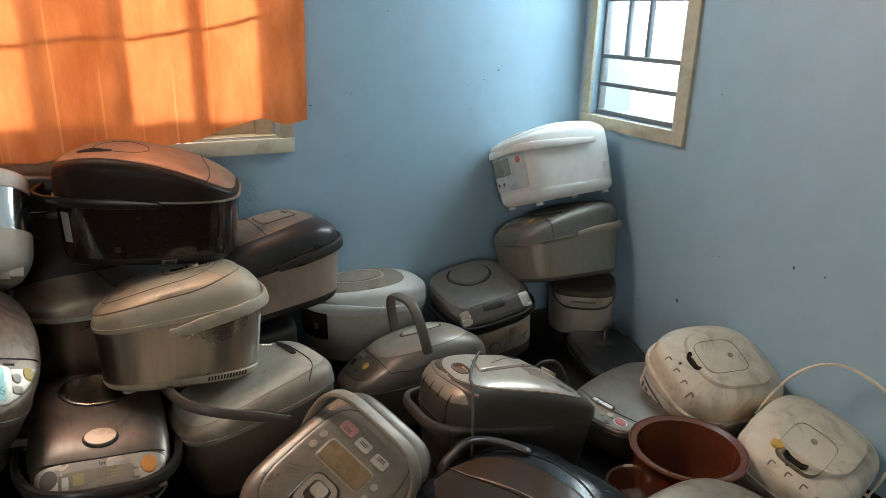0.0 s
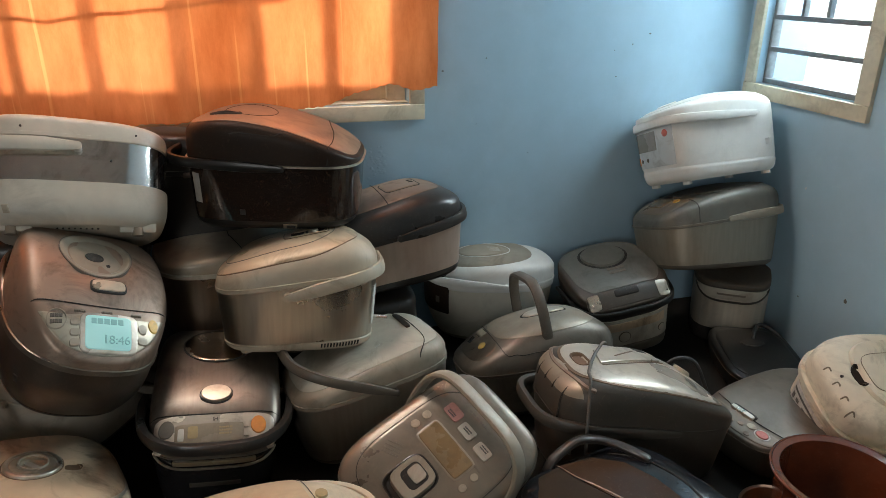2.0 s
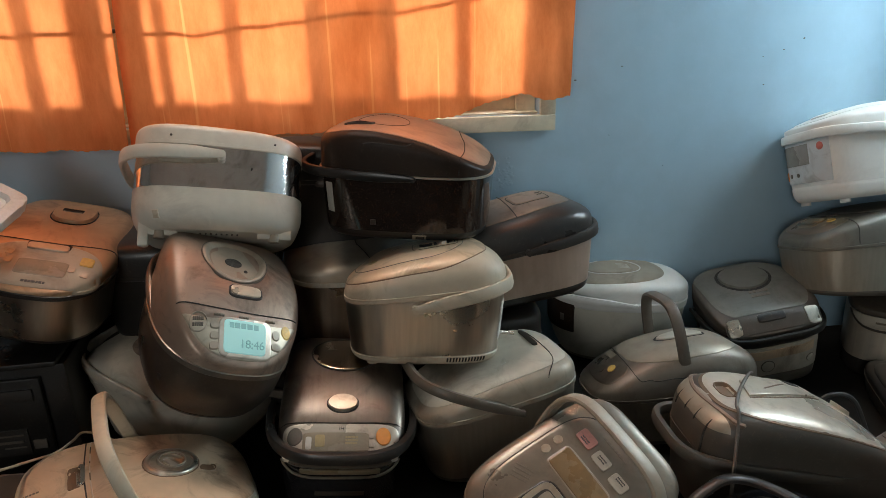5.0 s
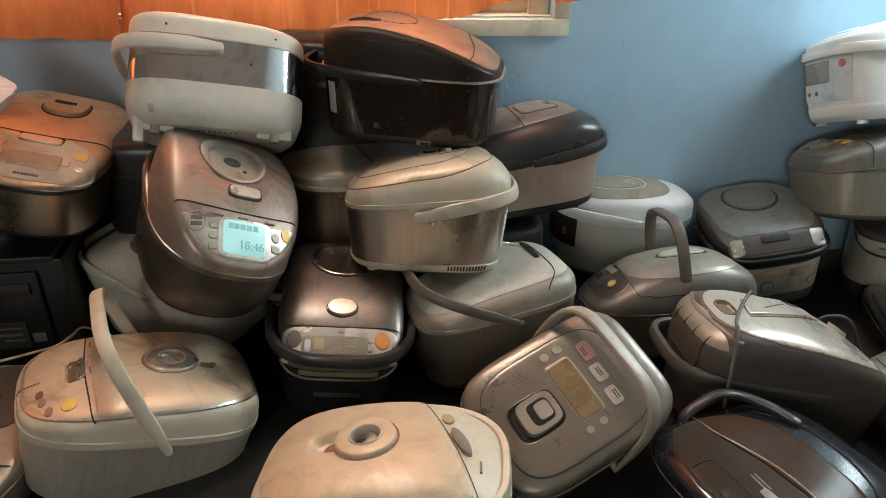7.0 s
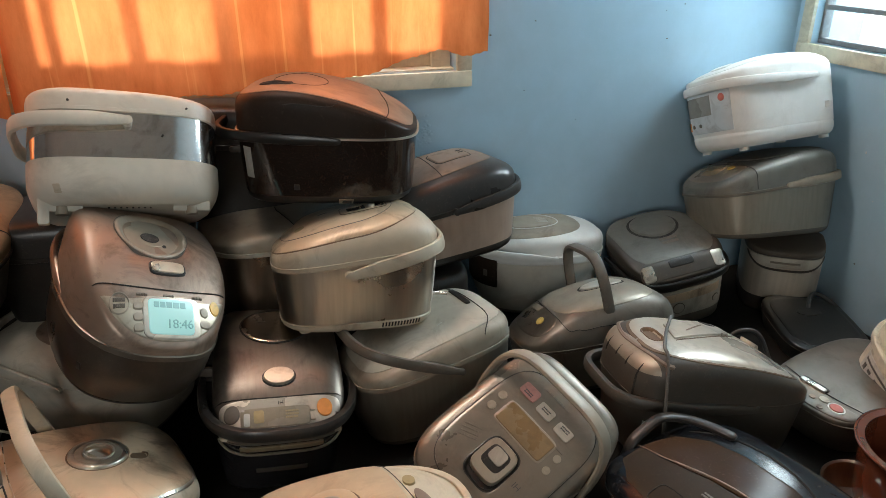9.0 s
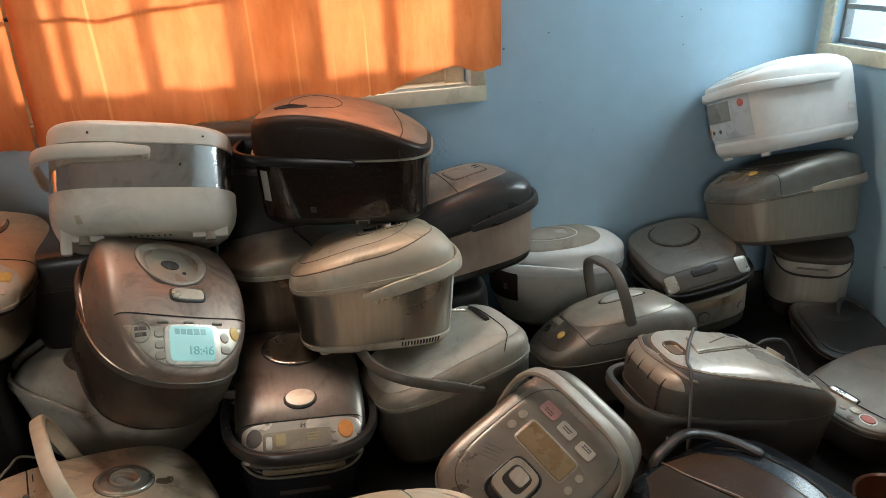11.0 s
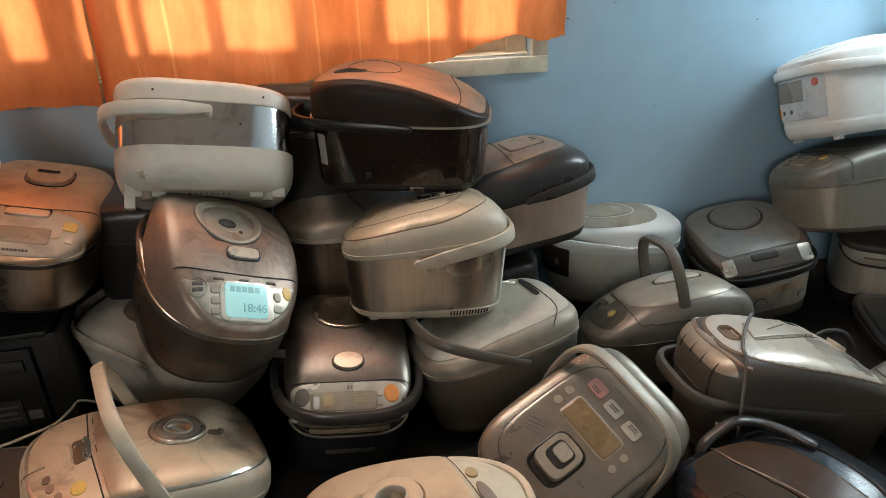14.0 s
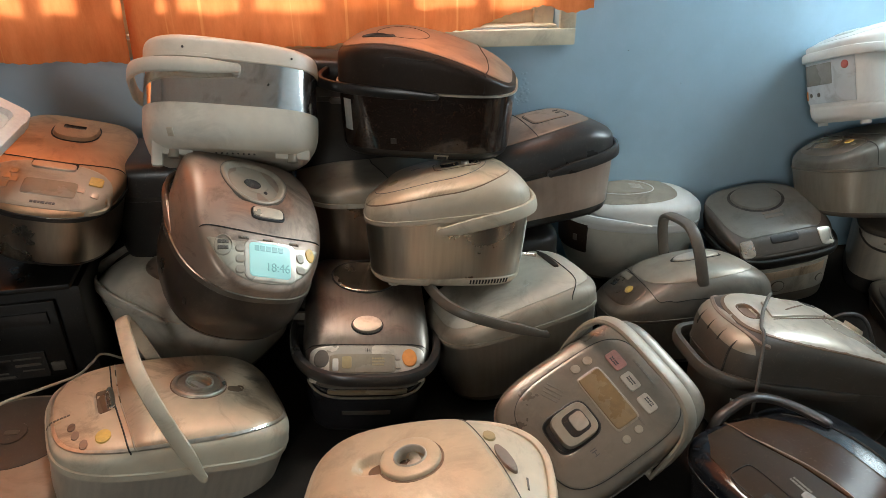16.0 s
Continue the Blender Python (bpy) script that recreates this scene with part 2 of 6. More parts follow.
CORD = material("grey_cord", (0.36, 0.33, 0.29), 0.6, dust=0.3, scale=30)
CORD_DARK = material("black_cord", (0.03, 0.03, 0.03), 0.5)
CORD_CREAM = material("cream_cord", (0.55, 0.48, 0.36), 0.6, dust=0.3, scale=30)
CRUMB = material("wall_dirt", (0.14, 0.14, 0.14), 0.9)
CHIP = material("wall_chip", (0.62, 0.66, 0.68), 0.8)
# for the walls out of view, darkened so that they bounce less light
LOW_BOUNCE_WALL = material("low_bounce_wall_paint", (0.24, 0.25, 0.25), 0.7, grain=0.03, dust=0.2, scale=4)
STEEL_SATIN = material("dull_satin_steel", (0.60, 0.53, 0.43), 0.36, 0.55, grain=0.05, dust=0.12, scale=20, streak=(1.4, 1.4, 0.03), stain=0.12)
LID_STEEL = material("brushed_bronze_steel", (0.20, 0.167, 0.138), 0.33, 0.75, grain=0.06, dust=0.14, scale=14, streak=(2.5, 0.05, 1.0), dirt=(0.13, 0.10, 0.075), stain=0.4)
SMOKED = material("smoked_brown_panel", (0.038, 0.027, 0.019), 0.30, grain=0.06, dust=0.5, scale=9, spec=0.06, dirt=(0.066, 0.048, 0.034), stain=0.35)
GREY_MID = material("mid_grey_paint", (0.19, 0.168, 0.138), 0.33, 0.35, grain=0.05, dust=0.26, scale=11, dirt=(0.17, 0.135, 0.10), stain=0.4)
STONE = material("stone_grey_plastic", (0.49, 0.455, 0.38), 0.36, grain=0.04, dust=0.25, scale=11, dirt=(0.30, 0.24, 0.17), stain=0.35)
DRAB = material("drab_brown_paint", (0.225, 0.192, 0.152), 0.27, 0.4, grain=0.05, dust=0.26, scale=10, dirt=(0.19, 0.148, 0.105), stain=0.3)
# champagne paint with the curtain's orange light mixed into its base colour
CHAMPAGNE_LIT = material("orange_lit_champagne_paint", (0.60, 0.375, 0.215), 0.30, 0.5, grain=0.05, dust=0.28, scale=9, dirt=(0.34, 0.215, 0.13), stain=0.5)
SMOKED_GLOSS = material("glossy_smoked_window", (0.050, 0.028, 0.017), 0.12, grain=0.05, dust=0.12, scale=9, spec=0.09, dirt=(0.12, 0.08, 0.05), stain=0.15)

curtain_cloth = bpy.data.materials.new("orange_curtain_cloth")
curtain_cloth.use_nodes = True
nt = curtain_cloth.node_tree
nt.nodes.clear()
out = nt.nodes.new("ShaderNodeOutputMaterial")
mixer = nt.nodes.new("ShaderNodeMixShader")
mixer.inputs[0].default_value = 0.70
dif, tra = nt.nodes.new("ShaderNodeBsdfDiffuse"), nt.nodes.new("ShaderNodeBsdfTranslucent")
tc = nt.nodes.new("ShaderNodeTexCoord")
weave = nt.nodes.new("ShaderNodeTexNoise")
mp = nt.nodes.new("ShaderNodeMapping")
mp.inputs["Scale"].default_value = (34, 34, 9)
nt.links.new(tc.outputs["Object"], mp.inputs[0])
nt.links.new(mp.outputs[0], weave.inputs["Vector"])
weave.inputs["Scale"].default_value, weave.inputs["Detail"].default_value = 0.5, 10
weave.inputs["Roughness"].default_value = 0.75
cr = nt.nodes.new("ShaderNodeValToRGB")
cr.color_ramp.elements[0].position, cr.color_ramp.elements[1].position = 0.3, 0.75
cr.color_ramp.elements[0].color, cr.color_ramp.elements[1].color = (0.66, 0.180, 0.056, 1), (0.92, 0.33, 0.125, 1)
nt.links.new(weave.outputs[0], cr.inputs[0])
# upright streaks of sunlight between the folds, put into the cloth colour
light_streak_map, light_streak, thin = nt.nodes.new("ShaderNodeMapping"), nt.nodes.new("ShaderNodeTexNoise"), nt.nodes.new("ShaderNodeMapRange")
light_streak_map.inputs["Scale"].default_value = (70, 0, 0.9)
light_streak.inputs["Scale"].default_value, light_streak.inputs["Detail"].default_value = 1.0, 1.0
thin.inputs[1].default_value, thin.inputs[2].default_value, thin.inputs[4].default_value = 0.68, 0.715, 0.5
nt.links.new(tc.outputs["Object"], light_streak_map.inputs[0])
nt.links.new(light_streak_map.outputs[0], light_streak.inputs["Vector"])
nt.links.new(light_streak.outputs[0], thin.inputs[0])
cloth = nt.nodes.new("ShaderNodeMix")
cloth.data_type = "RGBA"
cloth.inputs[7].default_value = (1.0, 0.50, 0.20, 1)
nt.links.new(thin.outputs[0], cloth.inputs[0])
nt.links.new(cr.outputs[0], cloth.inputs[6])
nt.links.new(cloth.outputs[2], dif.inputs[0])
nt.links.new(cloth.outputs[2], tra.inputs[0])
nt.links.new(dif.outputs[0], mixer.inputs[1])
nt.links.new(tra.outputs[0], mixer.inputs[2])
nt.links.new(mixer.outputs[0], out.inputs[0])


# half-clear brown sheet, made up to hold back part of the sun
DIMMING_GLASS = bpy.data.materials.new("dimming_glass")
DIMMING_GLASS.use_nodes = True
nt = DIMMING_GLASS.node_tree
nt.nodes.clear()
out, mixer = nt.nodes.new("ShaderNodeOutputMaterial"), nt.nodes.new("ShaderNodeMixShader")
clear, film_ = nt.nodes.new("ShaderNodeBsdfTransparent"), nt.nodes.new("ShaderNodeBsdfDiffuse")
clear.inputs[0].default_value, film_.inputs[0].default_value = (0.8, 0.72, 0.6, 1), (0.35, 0.28, 0.2, 1)
mixer.inputs[0].default_value = 0.35
nt.links.new(clear.outputs[0], mixer.inputs[1])
nt.links.new(film_.outputs[0], mixer.inputs[2])
nt.links.new(mixer.outputs[0], out.inputs[0])
# ---- the form of a rice cooker: front is -y, base at z = 0 ----
def curve_at(pts, v):
    """A smooth curve through (v, value) pairs."""
    n = len(pts)
    if v <= pts[0][0]:
        return pts[0][1]
    if v >= pts[-1][0]:
        return pts[-1][1]
    i = 0
    while v > pts[i + 1][0]:
        i += 1
    (x0, y0), (x1, y1) = pts[i], pts[i + 1]
    t, d = (v - x0) / (x1 - x0), x1 - x0
    m0 = (y1 - pts[i - 1][1]) / (x1 - pts[i - 1][0]) if i else (y1 - y0) / d
    m1 = (pts[i + 2][1] - y0) / (pts[i + 2][0] - x0) if i + 2 < n else (y1 - y0) / d
    return (2 * t**3 - 3 * t * t + 1) * y0 + (t**3 - 2 * t * t + t) * d * m0 + (3 * t * t - 2 * t**3) * y1 + (t**3 - t * t) * d * m1


class Form:
    """width, length; seam: height of the lid's lower edge from front (-1) to back (1); rise: the lid's height over it;
    nf, nb: squareness of the outline in front and behind; e: how sharply the lid's edge is rounded; flare: body's outline by height."""

    def __init__(self, W, L, seam, rise, nf=3.0, nb=3.4, e=0.5, flare=((0, 0.84), (0.05, 0.89), (0.2, 0.92), (1, 1.0))):
        self.W, self.L, self.seam, self.rise, self.nf, self.nb, self.e, self.flare = W, L, seam, rise, nf, nb, e, flare
        self.hollows = []

    def sunk(self, fx, fy):
        """How deep the lid lies there: hollows are (x, y, half width, half length, depth, squareness)."""
        d = 0.0
        for cx, cy, rx, ry, depth, p in self.hollows:
            u, v = abs(fx - cx) / rx, abs(fy - cy) / ry
            if u < 1 and v < 1:
                k = min(max((1 - (u ** p + v ** p) ** (1 / p)) / 0.3, 0.0), 1.0)
                d = max(d, depth * k * k * (3 - 2 * k))
        return d

    def ring(self, a, k=1.0):
        c, s = math.cos(a), math.sin(a)
        n = self.nb if s > 0 else self.nf
        return (k * self.W / 2 * math.copysign(abs(c) ** (2 / n), c), k * self.L / 2 * math.copysign(abs(s) ** (2 / n), s))

    def reach(self, fx, fy):
        n = self.nb if fy > 0 else self.nf
        return (abs(fx) ** n + abs(fy) ** n) ** (1 / n)

    def side(self, fx, fy, s=1.0, out=0.0):
        """A point on the body's side, in the direction (fx, fy), at the part s of its height."""
        r = max(self.reach(fx, fy), 1e-6)
        k = curve_at(self.flare, s) / r
        x, y = k * fx * self.W / 2, k * fy * self.L / 2
        d = math.hypot(x, y) or 1.0
        return (x * (1 + out / d), y * (1 + out / d), s * curve_at(self.seam, fy / r))

    def top(self, fx, fy, out=0.0):
        """A point on the lid."""
        r = min(self.reach(fx, fy), 1.0)
        z = (1 - r ** (2 / self.e)) ** (self.e / 2)
        return (fx * self.W / 2, fy * self.L / 2, curve_at(self.seam, fy) + out + z * curve_at(self.rise, fy) - self.sunk(fx, fy))

    def normal(self, fx, fy):
        d = 0.01
        ax, bx = self.top(fx - d, fy), self.top(fx + d, fy)
        ay, by = self.top(fx, fy - d), self.top(fx, fy + d)
        u, v = Vector(bx) - Vector(ax), Vector(by) - Vector(ay)
        return u.cross(v).normalized()


# ---- mesh tools ----
def part(name, bm, mat, parent=None, label="", smooth=True, kind=""):
    """Links a bmesh as one mesh object, under a thing or a part."""
    me = bpy.data.meshes.new(name)
    bmesh.ops.recalc_face_normals(bm, faces=bm.faces)
    bm.to_mesh(me)
    bm.free()
    if smooth:
        for p in me.polygons:
            p.use_smooth = True
        me.set_sharp_from_angle(angle=radians(40))
    me.materials.append(mat)
    ob = new(name, me)
    ob.parent = parent
    return tagged(ob, label=label, kind=kind)


def loft(rings, closed=True, cap0=True, cap1=True):
    """A skin over rings of points, each as long as the others."""
    bm = bmesh.new()
    vs = [[bm.verts.new(p) for p in r] for r in rings]
    n = len(rings[0])
    for a, b in zip(vs, vs[1:]):
        for i in range(n if closed else n - 1):
            j = (i + 1) % n
            bm.faces.new((a[i], a[j], b[j], b[i]))
    if cap0:
        bm.faces.new(vs[0])
    if cap1:
        bm.faces.new(vs[-1])
    return bm


def block(x0, y0, z0, x1, y1, z1, bevel=0.0, seg=2):
    bm = bmesh.new()
    bmesh.ops.create_cube(bm, size=1.0)
    bmesh.ops.scale(bm, vec=(abs(x1 - x0), abs(y1 - y0), abs(z1 - z0)), verts=bm.verts)
    bmesh.ops.translate(bm, vec=((x0 + x1) / 2, (y0 + y1) / 2, (z0 + z1) / 2), verts=bm.verts)
    if bevel:
        bmesh.ops.bevel(bm, geom=bm.edges[:], offset=bevel, segments=seg, affect="EDGES", profile=0.6)
    return bm


def sweep(pts, w, t, axis=None, sides=10, square=3.0, ends=0.6):
    """A strap or cord along points: w across (along axis, where given), t thick."""
    pts = [Vector(p) for p in pts]
    rings, last = [], None
    n = len(pts)
    for i, p in enumerate(pts):
        d = (pts[min(i + 1, n - 1)] - pts[max(i - 1, 0)]).normalized()
        if axis is not None:
            a = (Vector(axis) - d * d.dot(Vector(axis))).normalized()
        else:
            ref = last if last is not None else (Vector((0, 0, 1)) if abs(d.z) < 0.9 else Vector((1, 0, 0)))
            a = (ref - d * d.dot(ref)).normalized()
            last = a
        c = d.cross(a)
        k = ends if i in (0, n - 1) else 1.0
        ring = []
        for s in range(sides):
            g = 2 * math.pi * s / sides
            u = math.copysign(abs(math.cos(g)) ** (2 / square), math.cos(g))
            v = math.copysign(abs(math.sin(g)) ** (2 / square), math.sin(g))
            ring.append(p + a * (u * w / 2 * k) + c * (v * t / 2 * k))
        rings.append(ring)
    return loft(rings)


def smooth_path(pts, steps=8):
    out = []
    for i in range(len(pts) - 1):
        p0, p1, p2, p3 = (Vector(pts[max(i - 1, 0)]), Vector(pts[i]), Vector(pts[i + 1]), Vector(pts[min(i + 2, len(pts) - 1)]))
        for k in range(steps):
            t = k / steps
            out.append(0.5 * ((2 * p1) + (p2 - p0) * t + (2 * p0 - 5 * p1 + 4 * p2 - p3) * t * t + (3 * p1 - p0 - 3 * p2 + p3) * t**3))
    out.append(Vector(pts[-1]))
    return out


def oval(cx, cy, rx, ry, n=28, power=2.0, turn=0.0):
    pts, ca, sa = [], math.cos(radians(turn)), math.sin(radians(turn))
    for i in range(n):
        a = 2 * math.pi * i / n
        u = rx * math.copysign(abs(math.cos(a)) ** (2 / power), math.cos(a))
        v = ry * math.copysign(abs(math.sin(a)) ** (2 / power), math.sin(a))
        pts.append((cx + u * ca - v * sa, cy + u * sa + v * ca))
    return pts


def rrect(cx, cy, rx, ry, turn=0.0, n=32):
    return oval(cx, cy, rx, ry, n, 6.0, turn)


TOP_RINGS = 16


class Cooker:
    """A rice cooker of a form at a pose; plates and straps are added to it in its own measures."""

    def __init__(self, form, m, label, bands, lid, seamline=GAP, category="rice cooker", name="rice_cooker"):
        self.f = form
        self.root = new(name)
        self.root.matrix_world = m
        self.root.empty_display_size = 0.05
        tagged(self.root, label=label, category=category, group="rice cookers in the heap")
        self.lid_ob = None
        f, N = form, 112 if form.hollows else 56
        top_rings = TOP_RINGS * 3 if form.hollows else TOP_RINGS
        dirs = []
        for i in range(N):
            x, y = f.ring(2 * math.pi * i / N)
            dirs.append((x / (f.W / 2), y / (f.L / 2)))
        self.dirs = dirs
        for k, (s0, s1, mat, nm, out) in enumerate(bands):
            rings = []
            for q in range(9):
                s = s0 + (s1 - s0) * q / 8
                o = out - 0.0025 * (1 if q in (0, 8) and out > 0 else 0)
                rings.append([f.side(a, b, s, o) for a, b in dirs])
            if k == 0:
                x0 = [(0.96 * p[0], 0.96 * p[1], 0.0) for p in rings[0]]
                rings = [x0] + rings
            part(nm, loft(rings), mat, self.root)
        if seamline:
            part("seam", loft([[f.side(a, b, 1.0, -0.004)[:2] + (f.side(a, b, 1.0)[2] + dz,) for a, b in dirs] for dz in (-0.004, 0.005)]), seamline, self.root)
        rings = [[self.lid_point(a, b, 0.0, -0.001) for a, b in dirs], [self.lid_point(a, b, 0.0, 0.0025) for a, b in dirs]]
        for q in range(1, top_rings):
            ph = math.pi / 2 * q / top_rings
            rings.append([self.lid_point(a, b, ph, 0.0025) for a, b in dirs])
        rings.append([self.lid_point(a, b, math.pi / 2 * 0.999, 0.0025) for a, b in dirs])
        self.lid_ob = part("lid", loft(rings), lid, self.root)

    def lid_point(self, a, b, ph, lift):
        f = self.f
        r, z = max(math.cos(ph), 0.0) ** f.e, math.sin(ph) ** f.e
        return (a * r * f.W / 2, b * r * f.L / 2, curve_at(f.seam, b * r) + z * curve_at(f.rise, b * r) + lift - f.sunk(a * r, b * r))

    def plate(self, name, outline, mat, lift=0.002, depth=0.006, parent=None, label="", bevel=0.0008, flat=False):
        """A plate that lies on the lid, within an outline in parts of the half width and half length; flat: it bridges the hollows."""
        f = self.f
        kept = f.hollows
        if flat:
            f.hollows = []
        cx, cy = sum(p[0] for p in outline) / len(outline), sum(p[1] for p in outline) / len(outline)
        steps = (0.9, 0.8, 0.68, 0.54, 0.4, 0.25, 0.1)
        if f.hollows and max(p[0] for p in outline) - min(p[0] for p in outline) > 0.35:
            steps = [0.95 - 0.03 * i for i in range(31)]
            fine = []
            for (x0, y0), (x1, y1) in zip(outline, outline[1:] + outline[:1]):
                fine += [(x0, y0), ((x0 + x1) / 2, (y0 + y1) / 2)]
            outline = fine
        rings = []
        for k, dz in [(1.0, lift - depth), (1.0, lift - bevel), (0.965, lift)] + [(k, lift) for k in steps]:
            rings.append([f.top(cx + k * (x - cx), cy + k * (y - cy), dz + 0.0025) for x, y in outline])
        f.hollows = kept
        return part(name, loft(rings), mat, parent or self.root, label)

    def ring_strip(self, name, outline, mat, k0=0.94, lift=0.0012, parent=None):
        """A thin raised or dark line round an outline on the lid."""
        f = self.f
        cx, cy = sum(p[0] for p in outline) / len(outline), sum(p[1] for p in outline) / len(outline)
        rings = []
        for k, dz in ((1.0, -0.003), (1.0, lift), (k0, lift), (k0, -0.003)):
            rings.append([f.top(cx + k * (x - cx), cy + k * (y - cy), dz + 0.0025) for x, y in outline])
        bm = loft(rings, cap0=False, cap1=False)
        return part(name, bm, mat, parent or self.root)

    def annulus(self, name, outline, mat, k0, lift, parent=None, rise=0.0):
        """A raised ring on the lid, bridging hollows, with an open middle and rounded edges."""
        f = self.f
        kept, f.hollows = f.hollows, []
        cx, cy = sum(p[0] for p in outline) / len(outline), sum(p[1] for p in outline) / len(outline)
        rings = []
        for k, dz in ((1.0, -0.004), (1.0, lift * 0.6), (0.975, lift * 0.9), (0.94, lift), (k0 + 0.05, lift + rise), (k0 + 0.015, (lift + rise) * 0.93), (k0, lift * 0.7), (k0, -0.009)):
            rings.append([f.top(cx + k * (x - cx), cy + k * (y - cy), dz + 0.0025) for x, y in outline])
        f.hollows = kept
        return part(name, loft(rings, cap0=False, cap1=False), mat, parent or self.root)

    def line(self, name, pts, mat, w=0.003, lift=0.0008, parent=None):
        """A line across the lid, through points in parts of its half measures."""
        p = smooth_path([Vector((x, y, 0)) for x, y in pts], 6)
        return part(name, sweep([self.f.top(q.x, q.y, lift + 0.0025) for q in p], w, w, sides=6, square=2), mat, parent or self.root)

    def side_plate(self, name, a0, a1, s0, s1, mat, out=0.002, depth=0.006, parent=None, label=""):
        """A plate on the body's side between two directions (degrees; 0 is +x, 90 the back, -90 the front) and two heights."""
        f = self.f
        rings = []
        n = max(4, int(abs(a1 - a0) / 5))
        for o, sh in ((out - depth, 0.0), (out, 0.0), (out + 0.0006, 0.06)):
            ring = []
            path = [(a0 + (a1 - a0) * (sh + (1 - 2 * sh) * i / n), s0 + (s1 - s0) * sh) for i in range(n + 1)]
            path += [(a1 + (a0 - a1) * (sh + (1 - 2 * sh) * i / n), s1 - (s1 - s0) * sh) for i in range(n + 1)]
            for a, s in path:
                x, y = f.ring(radians(a))
                ring.append(f.side(x / (f.W / 2), y / (f.L / 2), s, o))
            rings.append(ring)
        bm = bmesh.new()
        vs = [[bm.verts.new(p) for p in r] for r in rings]
        m = len(rings[0])
        for p, q in zip(vs, vs[1:]):
            for i in range(m):
                bm.faces.new((p[i], p[(i + 1) % m], q[(i + 1) % m], q[i]))
        v = vs[-1]
        for i in range(n):
            bm.faces.new((v[i], v[i + 1], v[m - 2 - i], v[m - 1 - i]))
        return part(name, bm, mat, parent or self.root, label)

    def side_disc(self, name, a, s, r, mat, out=0.002, depth=0.005, parent=None, label=""):
        """A round key on the body's side."""
        f = self.f

        def at(deg, k):
            x, y = f.ring(radians(deg))
            return Vector(f.side(x / (f.W / 2), y / (f.L / 2), k))
        p = at(a, s)
        u, v = (at(a + 1, s) - at(a - 1, s)).normalized(), (at(a, s + 0.05) - at(a, s - 0.05)).normalized()
        n = u.cross(v).normalized()
        if n.dot(Vector((p.x, p.y, 0))) < 0:
            n = -n
        rings = []
        for o, k in ((out - depth, 1.0), (out - 0.0006, 1.0), (out, 0.9)):
            rings.append([p + n * o + (u * math.cos(2 * math.pi * i / 20) + v * math.sin(2 * math.pi * i / 20)) * (r * k) for i in range(20)])
        return part(name, loft(rings), mat, parent or self.root, label)

    def handle(self, mat, yp=0.0, s=0.95, reach=0.2, alpha=0.0, gap=0.008, w=0.022, t=0.011, square=4.0, label="", sag=0.0, knob=True):
        """A carrying strap: from a pivot on each side, laid back (0), up (90) or to the front (180 degrees)."""
        f = self.f
        x0, y0, z0 = f.side(1.0, yp, s)
        half = abs(x0) + gap
        al = radians(alpha)
        pts = []
        for i in range(41):
            a = math.pi * i / 40
            c, si = math.cos(a), math.sin(a)
            d = reach * abs(si) ** (2 / square)
            x = half * math.copysign(abs(c) ** (2 / square), c)
            pts.append((x, yp * f.L / 2 + d * math.cos(al), z0 + d * math.sin(al) - sag * (d / reach) ** 2))
        ob = part("handle", sweep(pts, w, t, axis=(0, -math.sin(al), math.cos(al))), mat, self.root, label)
        if knob:
            for sx in (-1, 1):
                bm = sweep([(sx * (abs(x0) - 0.004), yp * f.L / 2, z0), (sx * (half + 0.003), yp * f.L / 2, z0)], w * 0.95, w * 0.95, sides=14, square=2)
                part("pivot", bm, mat, ob)
        return ob

    def text(self, words, fx, fy, size, mat, turn=0.0, lift=0.0035, parent=None, name="lettering"):
        """Raised letters on the lid."""
        f = self.f
        n = f.normal(fx, fy)
        right = Vector((math.cos(radians(turn)), math.sin(radians(turn)), 0))
        right = (right - n * n.dot(right)).normalized()
        up = n.cross(right)
        p = Vector(f.top(fx, fy)) + n * (lift + 0.0025)
        m = Matrix((right, up, n)).transposed().to_4x4()
        m.translation = p
        cu = bpy.data.curves.new(name, "FONT")
        cu.body, cu.size, cu.align_x, cu.align_y, cu.extrude = words, size, "CENTER", "CENTER", 0.0004
        tmp = bpy.data.objects.new(name, cu)
        me = bpy.data.meshes.new_from_object(tmp)
        bpy.data.objects.remove(tmp)
        me.transform(m)
        me.materials.clear()
        me.materials.append(mat)
        ob = new(name, me)
        ob.parent = parent or self.root
        return ob

    def print_bars(self, name, fx, fy, w, h, rows, mat, turn=0.0, seed=1, parent=None, lift=0.0026):
        """Print that cannot be read, as short bars in rows."""
        rng = random.Random(seed)
        bm = bmesh.new()
        f = self.f
        ca, sa = math.cos(radians(turn)), math.sin(radians(turn))
        for r in range(rows):
            y = h * ((r + 0.5) / rows - 0.5)
            x = -w / 2
            while x < w / 2 - w * 0.06:
                d = min(w * rng.uniform(0.1, 0.22), w / 2 - x)
                e = h / rows * 0.27
                quad = []
                for u, v in ((x, y - e), (x + d * 0.8, y - e), (x + d * 0.8, y + e), (x, y + e)):
                    quad.append(((fx * f.W / 2 + u * ca - v * sa) / (f.W / 2), (fy * f.L / 2 + u * sa + v * ca) / (f.L / 2)))
                lo = [bm.verts.new(f.top(a, b, 0.0020)) for a, b in quad]
                hi = [bm.verts.new(f.top(a, b, lift + 0.0030)) for a, b in quad]
                bm.faces.new(hi)
                for i in range(4):
                    bm.faces.new((lo[i], lo[(i + 1) % 4], hi[(i + 1) % 4], hi[i]))
                x += d
